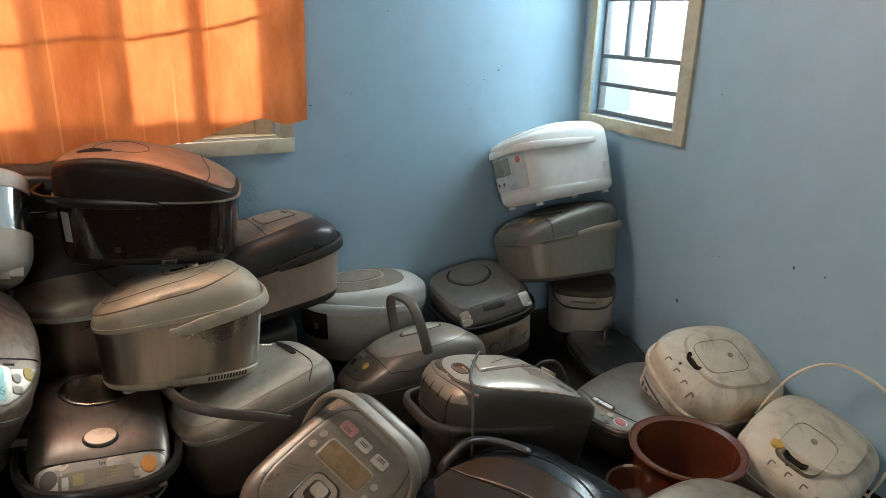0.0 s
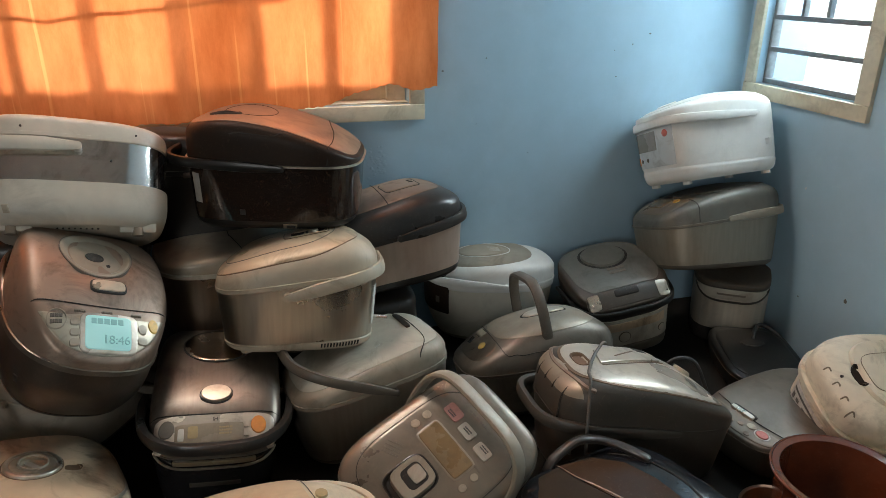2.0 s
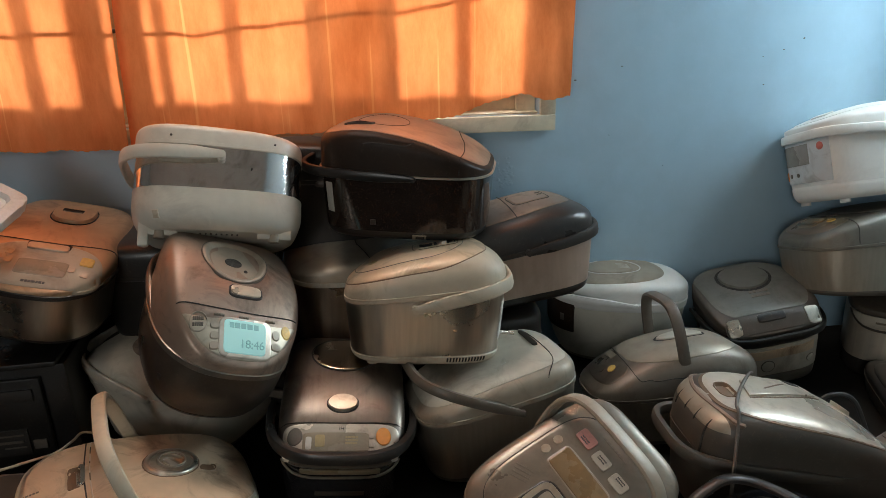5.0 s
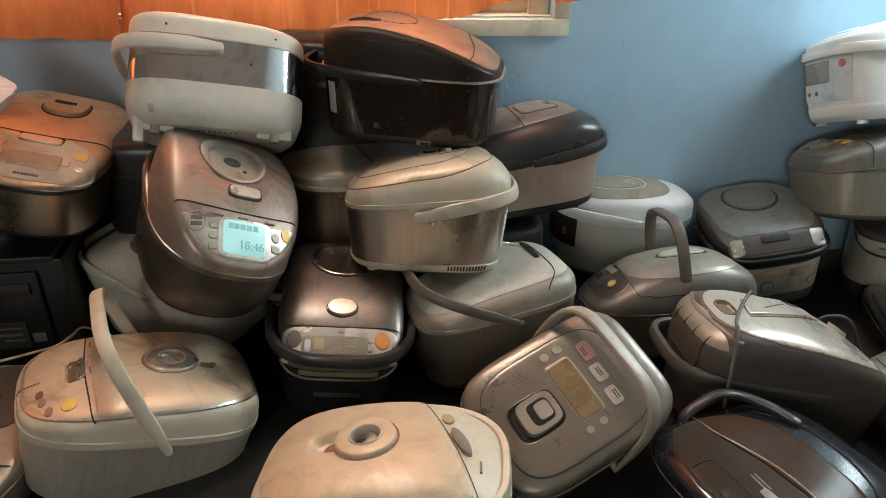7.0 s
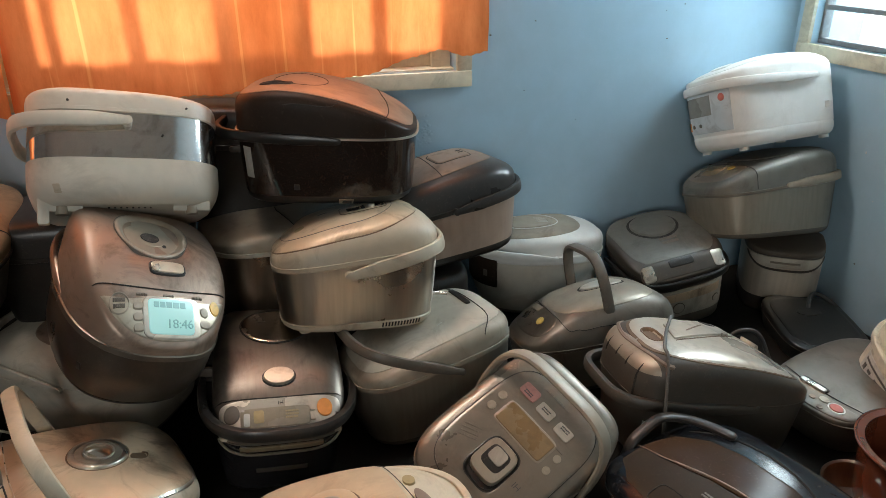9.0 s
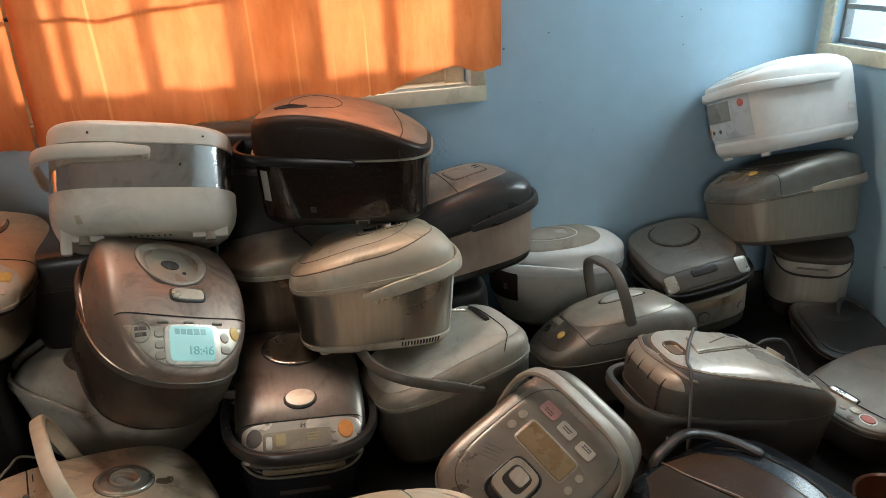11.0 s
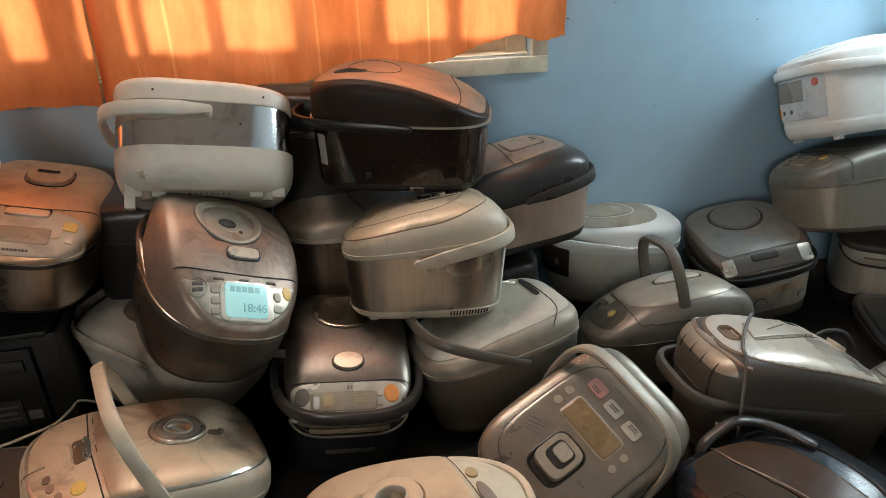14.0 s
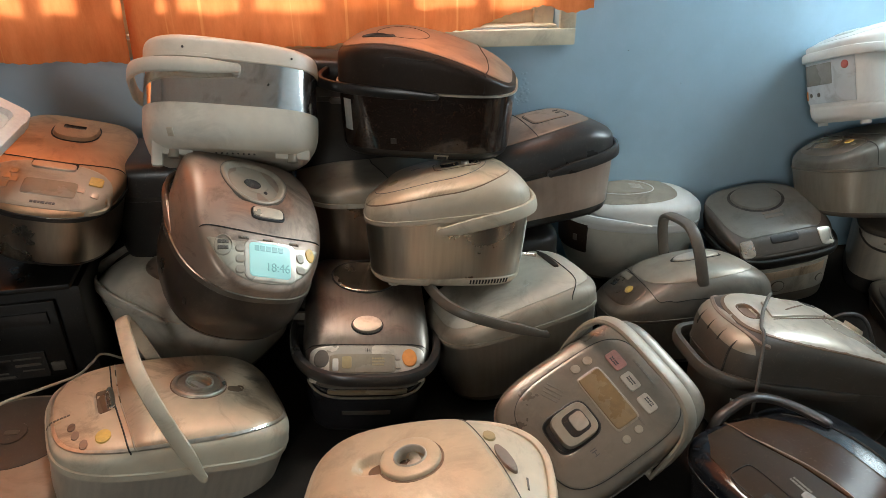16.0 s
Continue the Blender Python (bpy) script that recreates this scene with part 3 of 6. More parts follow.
        return part(name, bm, mat, parent or self.root, smooth=False)

    def feet(self, mat, k=0.75, r=0.012, h=0.008):
        f = self.f
        for sx in (-1, 1):
            for sy in (-1, 1):
                x, y = sx * k * f.W / 2 * 0.8, sy * k * f.L / 2 * 0.85
                part("foot", sweep([(x, y, 0.003), (x, y, -h)], 2 * r, 2 * r, sides=12, square=2, ends=0.9), mat, self.root)


def seat(x, y, z, rx=0, ry=0, rz=0):
    return pose(x, y, z, rx, ry, rz)


# ---- the room ----
XR, YB, XL, YF, TOPZ = 1.345, 1.690, -2.3, -2.6, 2.35


def structure(name, bm, mat, label, category, smooth=False):
    return tagged(part(name, bm, mat, None, "", smooth), label=label, category=category, kind="structure")


structure("floor", block(XL - 0.2, YF - 0.2, -0.12, XR + 0.2, YB + 0.2, 0.0), FLOOR, "worn floor under the heap, near black to stand for deep shade", "floor")
structure("ceiling", block(XL - 0.2, YF - 0.2, TOPZ, XR + 0.2, YB + 0.2, TOPZ + 0.1), CEIL, "plain pale ceiling of the room", "ceiling")

# back wall with its wide window opening
BX0, BX1, BZ0, BZ1 = -1.55, 0.430, 0.605, 2.12


def wall_with_hole(name, along, face, thick, a0, a1, hole, label, mat=BLUE_WALL):
    """along 'x' or 'y'; the wall's face towards the room at face; hole = a, b, z, z."""
    bm = bmesh.new()
    h0, h1, z0, z1 = hole
    for p0, p1, q0, q1 in ((a0, h0, 0, TOPZ), (h1, a1, 0, TOPZ), (h0, h1, 0, z0), (h0, h1, z1, TOPZ)):
        b = block(p0, face, q0, p1, face + thick, q1) if along == "x" else block(face, p0, q0, face + thick, p1, q1)
        me = bpy.data.meshes.new("tmp")
        b.to_mesh(me)
        b.free()
        bm.from_mesh(me)
        bpy.data.meshes.remove(me)
    bmesh.ops.remove_doubles(bm, verts=bm.verts, dist=0.0005)
    return structure(name, bm, mat, label, "wall")


wall_with_hole("wall_north", "x", YB, 0.15, XL, XR + 0.15, (BX0, BX1, BZ0, BZ1), "light blue painted wall with peeling spots and a wide window")
RY0, RY1, RZ0, RZ1 = 1.297, 1.632, 0.638, 1.50
wall_with_hole("wall_east", "y", XR, 0.15, YF, YB, (RY0, RY1, RZ0, RZ1), "light blue painted side wall with specks of dirt")

# unseen west and south walls, their dark colour holds down the fill light
structure("wall_west", block(XL - 0.15, YF, 0, XL, YB, TOPZ), LOW_BOUNCE_WALL, "unseen plain wall, darkened to cut bounced light", "wall")
wall_with_hole("wall_south", "x", YF - 0.15, 0.15, XL, XR, (-1.9, -0.8, 0.95, 1.95), "unseen wall with a window opening, darkened to cut bounced light", LOW_BOUNCE_WALL)

# the wide window behind the curtain
win = tagged(new("window_1"), label="wide window with cream wooden frame behind orange curtains", category="window", kind="structure")
FW = 0.036
for nm, b in (("window_sill", (BX0 - FW, YB - 0.014, BZ0 - FW, BX1 + FW, YB + 0.012, BZ0)),
              ("window_head", (BX0 - FW, YB - 0.014, BZ1, BX1 + FW, YB + 0.012, BZ1 + FW)),
              ("window_jamb", (BX1, YB - 0.012, BZ0, BX1 + FW, YB + 0.012, BZ1)),
              ("window_jamb", (BX0 - FW, YB - 0.012, BZ0, BX0, YB + 0.012, BZ1))):
    part(nm, block(*b, bevel=0.003), CREAM_PAINT, win)
part("window_ledge", block(BX0, YB + 0.012, BZ0 - 0.01, BX1, YB + 0.13, BZ0 + 0.004, bevel=0.002), CREAM_PAINT, win)
part("sash_rail", block(BX0, YB + 0.056, BZ0 + 0.004, BX1, YB + 0.085, 0.722, bevel=0.003), CREAM_PAINT, win)
for x, w in [(x, 0.031) for x in (-1.42, -1.25, -1.09, -0.93, -0.77, -0.62, -0.222, -0.058, 0.097, 0.250)] + [(-0.505, 0.07), (-0.424, 0.060), (-0.364, 0.022), (0.405, 0.045)]:
    part("mullion", block(x - w / 2, YB + 0.035, BZ0, x + w / 2, YB + 0.055, BZ1, bevel=0.002), CREAM_PAINT, win)
for z in (1.015, 1.31, 1.58):
    part("glazing_bar", block(BX0, YB + 0.056, z - 0.022, BX1, YB + 0.072, z + 0.022, bevel=0.002), CREAM_PAINT, win)

# added out of sight: dims the sun on the curtain cell before it
part("window_pane", block(-0.043, YB + 0.060, 0.724, 0.082, YB + 0.064, 0.992), DIMMING_GLASS, win, "unseen brown pane, added to dim one cell of the curtain")

# the small barred window of the side wall
win2 = tagged(new("window_2"), label="small side window with cream frame and dark iron bars", category="window", kind="structure")
for nm, b in (("window_sill", (XR - 0.012, RY0 - 0.042, RZ0 - 0.036, XR + 0.012, RY1 + 0.034, RZ0)),
              ("window_head", (XR - 0.012, RY0 - 0.042, RZ1, XR + 0.012, RY1 + 0.034, RZ1 + 0.036)),
              ("window_jamb", (XR - 0.010, RY0 - 0.042, RZ0, XR + 0.012, RY0, RZ1)),
              ("window_jamb", (XR - 0.010, RY1, RZ0, XR + 0.012, RY1 + 0.034, RZ1))):
    part(nm, block(*b, bevel=0.002), CREAM_PAINT, win2)
for nm, b in (("iron_frame", (XR + 0.02, RY0, RZ0, XR + 0.045, RY1, RZ0 + 0.013)),
              ("iron_frame", (XR + 0.02, RY1 - 0.009, RZ0 + 0.013, XR + 0.045, RY1, RZ1)),
              ("iron_frame", (XR + 0.02, RY0, RZ0 + 0.013, XR + 0.045, RY0 + 0.009, RZ1)),
              ("iron_bar", (XR + 0.02, RY0 + 0.009, 0.796, XR + 0.04, RY1 - 0.009, 0.808)),
              ("iron_bar", (XR + 0.02, RY0 + 0.009, 0.718, XR + 0.04, RY1 - 0.009, 0.730)),
              ("iron_bar", (XR + 0.02, RY0 + 0.009, 0.950, XR + 0.04, RY1 - 0.009, 0.962)),
              ("iron_bar", (XR + 0.02, 1.527, 0.808, XR + 0.034, 1.537, 0.950)),
              ("iron_bar", (XR + 0.02, 1.447, 0.808, XR + 0.034, 1.457, 0.950))):
    part(nm, block(*b, bevel=0.002), IRON, win2)


# ---- curtains ----
def curtain(name, x0, x1, hem, seed, lean0=0.0, lean1=0.0, back=0.0, turned_edge=0.0, top=1.62):
    """A hanging cloth with shallow folds, wrinkles and an uneven hem; turned_edge: the width of a doubled border."""
    rng = random.Random(seed)
    bm = bmesh.new()
    ph = [rng.uniform(0, 6.28) for _ in range(8)]

    def at(x, k, off):
        z0 = curve_at(hem, x)
        z = z0 + (top - z0) * k
        u = (x - x0) / (x1 - x0)
        x += (lean0 * (1 - u) + lean1 * u) * k
        fold = 0.005 * math.sin(x * 34 + ph[0] + 0.8 * math.sin(x * 9 + ph[1])) + 0.0022 * math.sin(x * 88 + ph[2] + z * 5)
        fold += 0.0022 * math.sin(x * 17 + z * 13 + ph[3]) + 0.0012 * math.sin(x * 51 - z * 37 + ph[6]) + 0.0008 * math.sin(x * 23 + z * 71 + ph[7])
        z += 0.0020 * math.sin(x * 60 + ph[4]) * (1 - k) + 0.0012 * math.sin(x * 310 + ph[5]) * (1 - k)
        return (x, 1.608 + back + fold + off, z)

    def sheet(a, b, nx, nz, off):
        vs = [[bm.verts.new(at(a + (b - a) * i / nx, j / nz, off)) for i in range(nx + 1)] for j in range(nz + 1)]
        for j in range(nz):
            for i in range(nx):
                bm.faces.new((vs[j][i], vs[j][i + 1], vs[j + 1][i + 1], vs[j + 1][i]))
    sheet(x0, x1, 190, 90, 0.0)
    if turned_edge:
        sheet(x0, x0 + turned_edge, 12, 90, 0.005)
    return tagged(part(name, bm, curtain_cloth), label="translucent orange cloth curtain with a ragged hem, hanging before the window", category="curtain", group="curtains")


curtain("curtain", -0.462, 0.478, ((-0.47, 0.575), (-0.2, 0.592), (0.1, 0.606), (0.229, 0.624), (0.30, 0.650), (0.367, 0.662), (0.42, 0.652), (0.48, 0.656)), 3, 0.035, 0.004, 0.0, 0.012)
curtain("curtain", -1.50, -0.468, ((-1.5, 0.58), (-1.0, 0.578), (-0.66, 0.577), (-0.44, 0.573)), 8, 0.0, 0.035, 0.002, 0.0, 2.10)
cord_pts = [(x, y - 0.002, z) for x, y, z in [(-1.5, 1.625, 0.80), (-0.9, 1.628, 0.812), (-0.61, 1.628, 0.815), (-0.40, 1.628, 0.811), (-0.29, 1.628, 0.811), (-0.18, 1.628, 0.822), (-0.067, 1.628, 0.834), (0.165, 1.628, 0.852), (0.283, 1.628, 0.870), (0.379, 1.628, 0.890), (0.44, 1.628, 0.90)]]
tagged(part("window_string", sweep(smooth_path(cord_pts), 0.008, 0.008, sides=6, square=2), CORD_DARK), label="thin dark string stretched across the window behind the curtain", category="string")


def specks():
    """Dirt, chips and peeling paint on the walls."""
    rng = random.Random(5)
    for x, z, r in ((0.512, 0.680, 0.004), (1.055, 0.760, 0.004), (0.621, 0.708, 0.003), (1.009, 0.735, 0.003), (0.96, 0.721, 0.0025), (0.97, 0.656, 0.003), (0.72, 0.907, 0.003), (0.60, 0.55, 0.002), (0.74, 0.47, 0.002)):
        bm = bmesh.new()
        bmesh.ops.create_icosphere(bm, subdivisions=2, radius=r * 0.6)
        for v in bm.verts:
            v.co = Vector((v.co.x * 1.2 * rng.uniform(0.7, 1.3), v.co.y * 0.4, v.co.z * rng.uniform(0.5, 1.0)))
        bmesh.ops.translate(bm, vec=(x, YB, z), verts=bm.verts)
        part("dirt_fly_speck", bm, CRUMB, wall_n)
    for y, z, r in ((1.208, 0.202, 0.007), (0.9, 0.398, 0.005), (0.827, 0.401, 0.003), (1.34, 0.315, 0.002), (1.391, 0.419, 0.004), (1.164, 0.742, 0.003), (1.346, 0.152, 0.003), (1.25, 0.30, 0.002), (1.1, 0.36, 0.0025), (1.15, 0.45, 0.002), (1.05, 0.25, 0.002)):
        bm = bmesh.new()
        bmesh.ops.create_icosphere(bm, subdivisions=2, radius=r * 0.7)
        for v in bm.verts:
            v.co = Vector((v.co.x * 0.4, v.co.y * rng.uniform(0.7, 1.3), v.co.z * rng.uniform(0.6, 1.4)))
        bmesh.ops.translate(bm, vec=(XR, y, z), verts=bm.verts)
        part("dirt_fly_speck", bm, CHIP if r in (0.004, 0.002) else CRUMB, wall_e)
    bm = bmesh.new()
    for _ in range(44):
        b = bmesh.new()
        bmesh.ops.create_icosphere(b, subdivisions=1, radius=rng.uniform(0.002, 0.0055))
        for v in b.verts:
            v.co = Vector((v.co.x * rng.uniform(0.8, 1.6), v.co.y * 0.14, v.co.z))
        bmesh.ops.translate(b, vec=(0.348 + rng.gauss(0, 0.014), YB, 0.455 + rng.gauss(0, 0.022)), verts=b.verts)
        me = bpy.data.meshes.new("tmp")
        b.to_mesh(me)
        b.free()
        bm.from_mesh(me)
        bpy.data.meshes.remove(me)
    part("peeling_paint", bm, BLUE_WALL, wall_n)


wall_n, wall_e = bpy.data.objects["wall_north"], bpy.data.objects["wall_east"]
specks()


# bright distance outside the side window
outside = bpy.data.materials.new("hazy_daylight")
outside.use_nodes = True
ob_ = outside.node_tree.nodes["Principled BSDF"]
ob_.inputs["Base Color"].default_value = (0.9, 0.95, 0.92, 1)
noise_ = outside.node_tree.nodes.new("ShaderNodeTexNoise")
noise_.inputs["Scale"].default_value = 0.8
ramp_ = outside.node_tree.nodes.new("ShaderNodeValToRGB")
ramp_.color_ramp.elements[0].color, ramp_.color_ramp.elements[1].color = (0.72, 0.86, 0.80, 1), (1, 1, 1, 1)
outside.node_tree.links.new(noise_.outputs[0], ramp_.inputs[0])
outside.node_tree.links.new(ramp_.outputs[0], ob_.inputs["Emission Color"])
ob_.inputs["Emission Strength"].default_value = 1.3
structure("backdrop", block(6.0, -3, -2, 6.05, 9, 5), outside, "hazy white daylight outside the side window", "backdrop")

# ---- the cookers of the heap ----
def rows_of(c, name, parent, mat, spots, rx, ry, lift=0.0036):
    """Small round keys on a panel."""
    for fx, fy in spots:
        c.plate(name, oval(fx, fy, rx, ry, 18), mat, lift, 0.004, parent)


def make_beige():
    f, m = Form(0.272, 0.3123, ((-1, 0.1198), (1, 0.1562)), ((-1, 0.0388), (-0.7, 0.0504), (-0.3, 0.062), (0, 0.0669), (0.6, 0.0707), (1, 0.0523)), 3.6, 4.2, 0.6782, ((0, 0.86), (0.06, 0.91), (0.2, 0.93), (1, 1))), seat(0.122, 1.359, 0.201, -2.8, -10.3, -92.3)
    f.hollows = [(0.20, 0.03, 0.13, 0.11, 0.009, 5), (0.21, 0.31, 0.13, 0.06, 0.007, 4)]
    c = Cooker(f, m, "beige and brushed steel rice cooker, dusty, tilted on a grey one",
               [(0, 0.13, BEIGE, "base_ring", 0.0015), (0.13, 0.92, STEEL, "steel_band", 0), (0.92, 1.0, BEIGE, "rim", 0.002)], BEIGE)
    c.plate("top_panel", oval(0, -0.115, 0.93, 0.865, 72, 3.2), DUSTY_TOP, 0.0022, 0.005, label="dust-stained top panel")
    c.ring_strip("panel_gap", oval(0, -0.115, 0.940, 0.872, 96, 3.2), SMUDGE_SHADE, 0.994, 0.0012)
    c.plate("control_field", oval(0, -0.20, 0.725, 0.665, 48, 3.0), DUSTY_TOP, 0.0028, 0.004, label="champagne field with brown dust")
    c.ring_strip("field_line", oval(0, -0.20, 0.735, 0.675, 72, 3.0), INK, 0.993, 0.0030)
    v = c.plate("vent_recess", rrect(0.20, 0.115, 0.20, 0.275), DUSTY_TOP, 0.0042)
    c.ring_strip("recess_edge", rrect(0.20, 0.115, 0.21, 0.285), SMUDGE_SHADE, 0.955, 0.0040)
    c.plate("steam_vent", rrect(0.20, 0.03, 0.12, 0.11), GAP, 0.0048, parent=v)
    c.plate("vent_opening", rrect(0.21, 0.31, 0.12, 0.06), GAP, 0.0048, parent=v)
    c.plate("vent_slide", rrect(0.24, -0.03, 0.06, 0.035), CREAM, 0.0068, parent=v)
    c.plate("release_button", oval(0.24, 0.215, 0.10, 0.05), PALE_METAL, 0.0085, 0.012, bevel=0.003)
    c.plate("button", oval(0.27, -0.65, 0.11, 0.06), AMBER_PALE, 0.0032)
    c.print_bars("faded_print", -0.07, -0.36, 0.018, 0.006, 2, FAINT_INK, 90, 3)
    c.handle(BEIGE, -0.128, 0.827, 0.189, 13.1, 0.015, 0.026, 0.012, 4.0)
    for i in range(13):
        a0, a1 = (math.degrees(math.asin((0.27 + 0.04 * i + d) ** 2.1)) for d in (0, 0.018))
        c.side_plate("vent_slot", a0, a1, 0.045, 0.105, GAP, 0.0022, 0.004)
    c.side_plate("rating_label", 60, 74, 0.25, 0.75, PAPER, 0.001)
    part("plug_pin", sweep([f.side(0.5, 1, 0.3), Vector(f.side(0.5, 1, 0.3)) + Vector((0.01, 0.028, 0))], 0.012, 0.004), CHROME, c.root)
    c.feet(BEIGE)


def make_dark():
    f, m = Form(0.2696, 0.3382, ((-1, 0.1242), (1, 0.1328)), ((-1, 0.0075), (-0.7, 0.0341), (-0.3, 0.059), (0.1, 0.0741), (0.5, 0.0785), (1, 0.0642)), 3.6, 4.2, 0.2568, ((0, 0.90), (0.05, 0.94), (0.2, 0.96), (1, 1.0))), seat(0.113, 1.495, 0.422, 1.4, 2.1, 76.5)
    f.hollows = [(-0.45, 0.53, 0.12, 0.16, 0.007, 2.4)]
    c = Cooker(f, m, "large dark brown rice cooker with a copper-tinted lid",
               [(0, 0.12, BLACK, "base_ring", 0), (0.12, 0.96, BROWN_GLOSS, "body", 0), (0.965, 1.0, SATIN, "rim", 0.004)], BROWN_MATT, seamline=SATIN)
    c.plate("top_panel", oval(0, 0.0, 0.88, 0.955, 48, 4.0), COPPER_BRIGHT, 0.002, 0.005, label="dusty copper-coloured top panel")
    c.ring_strip("vent_cover", oval(-0.02, 0.31, 0.50, 0.30), GAP, 0.975, 0.0026)
    c.line("hinge_line", [(-0.93, -0.18), (-0.96, -0.14), (-0.985, -0.08), (-0.99, 0.10), (-0.99, 0.4)], GAP, 0.0018, 0.0006)
    c.plate("steam_vent", oval(-0.46, 0.53, 0.13, 0.19, 24, 2, -14), GAP, 0.0042)
    c.line("panel_line", [(-0.98, -0.66), (-0.6, -0.69), (0, -0.65), (0.4, -0.58), (0.9, -0.5)], GAP, 0.002, 0.0022)
    c.handle(BLACK, -0.164, 0.953, 0.235, 2.2, 0.005, 0.020, 0.011, 4.0)
    c.side_plate("paper_label", 130, 142, 0.36, 0.80, LABEL_GREY, 0.001)
    c.side_plate("cord_socket", -178, -172.5, 0.0, 0.085, SILVER, 0.002)
    c.side_plate("cord_socket_hole", -177, -173.5, 0.015, 0.065, GAP, 0.0035)
    c.side_plate("screw", 174, 176, 0.22, 0.30, CHAR, 0.002)
    c.feet(BLACK)


def make_bc():
    f, m = Form(0.2791, 0.3742, ((-1, 0.11), (1, 0.1348)), ((-1, 0.0287), (-0.5, 0.048), (0, 0.0575), (0.6, 0.0623), (1, 0.048)), 3.6, 4.2, 0.4312, ((0, 0.84), (0.05, 0.89), (0.2, 0.92), (1, 1.0))), seat(0.324, 1.526, 0.244, 4.9, -5.1, -83.3)
    c = Cooker(f, m, "black rice cooker with a rose-brown band and dusty lid",
               [(0, 0.16, BLACK, "base_ring", 0), (0.16, 0.9, ROSE, "band", 0), (0.9, 1.0, CHAR, "rim", 0.002)], CHAR_DUSTY)
    c.plate("top_panel", oval(0, 0.02, 0.66, 0.80, 44, 2.8), COPPER, 0.002, 0.005, label="dusty brown top panel")
    v = c.plate("vent_cover", rrect(-0.15, 0.40, 0.30, 0.205), COPPER, 0.0042)
    c.ring_strip("cover_gap", rrect(-0.15, 0.40, 0.325, 0.225), GAP, 0.95, 0.0026)
    for s in (-1, 1):
        c.plate("vent_slit", rrect(0.06 * s - 0.17, 0.55, 0.022, 0.03), GAP, 0.005, parent=v)
    c.line("panel_line", [(-0.8, 0.16), (0, 0.12), (0.72, 0.06)], GAP, 0.002, 0.0022)
    c.handle(CHAR, 0.084, 0.955, 0.178, 5.6, 0.008, 0.024, 0.011, 4.0)
    c.feet(BLACK)


def make_wcap():
    f, m = Form(0.2495, 0.3059, ((-1, 0.1548), (1, 0.1604)), ((-1, 0.0317), (0, 0.037), (1, 0.037)), 3.6, 4.2, 0.3962, ((0, 0.84), (0.06, 0.93), (0.2, 0.99), (0.4, 1), (1, 1))), seat(-0.265, 1.403, 0.429, 10.1, 30.1, 104.3)
    c = Cooker(f, m, "cream rice cooker with mirror steel band, tipped so its feet show",
               [(0, 0.46, OFFWHITE, "base_shell", 0), (0.46, 0.95, CHROME, "steel_band", -0.002), (0.95, 1.0, OFFWHITE, "rim", 0.001)], OFFWHITE)
    c.side_plate("front_panel", -128, -52, 0.47, 0.94, BLACK_GLOSS, -0.0015, 0.004, label="black glossy front panel")
    c.handle(OFFWHITE, -0.008, 0.842, 0.174, 0, 0.013, 0.026, 0.012, 4.0)
    # dark discs that stand for dead flies on the rim and band
    for a, k, r in ((205, 1.05, 0.0018), (163, 1.05, 0.002), (189, 0.72, 0.0016)):
        c.side_disc("dirt_fly_speck", a, k, r, GAP, 0.002)
    for sy in (-0.72, 0.72):
        x, y = -0.66 * f.W / 2, sy * f.L / 2 * 0.9
        p = part("foot_well", sweep([(x, y - 0.03, 0.0), (x, y + 0.03, 0.0)], 0.03, 0.02, sides=12), OFFWHITE, c.root)
        part("foot_pad", sweep([(x, y, 0.0), (x, y, -0.014)], 0.022, 0.022, sides=14, square=2, ends=0.9), GREY_LIGHT, p)
    for i in range(8):
        part("vent_hole", sweep([(-0.62 * f.W / 2, (-0.22 + i * 0.06) * f.L / 2, 0.002), (-0.62 * f.W / 2, (-0.22 + i * 0.06) * f.L / 2, -0.002)], 0.005, 0.005, sides=8, square=2), GAP, c.root)
    c.side_plate("knock_out", 149, 155, 0.10, 0.19, BEIGE, 0.001)
    part("leg", block(-f.W * 0.36, f.L * 0.38, -0.03, -f.W * 0.28, f.L * 0.44, 0.03, bevel=0.006), OFFWHITE, c.root)


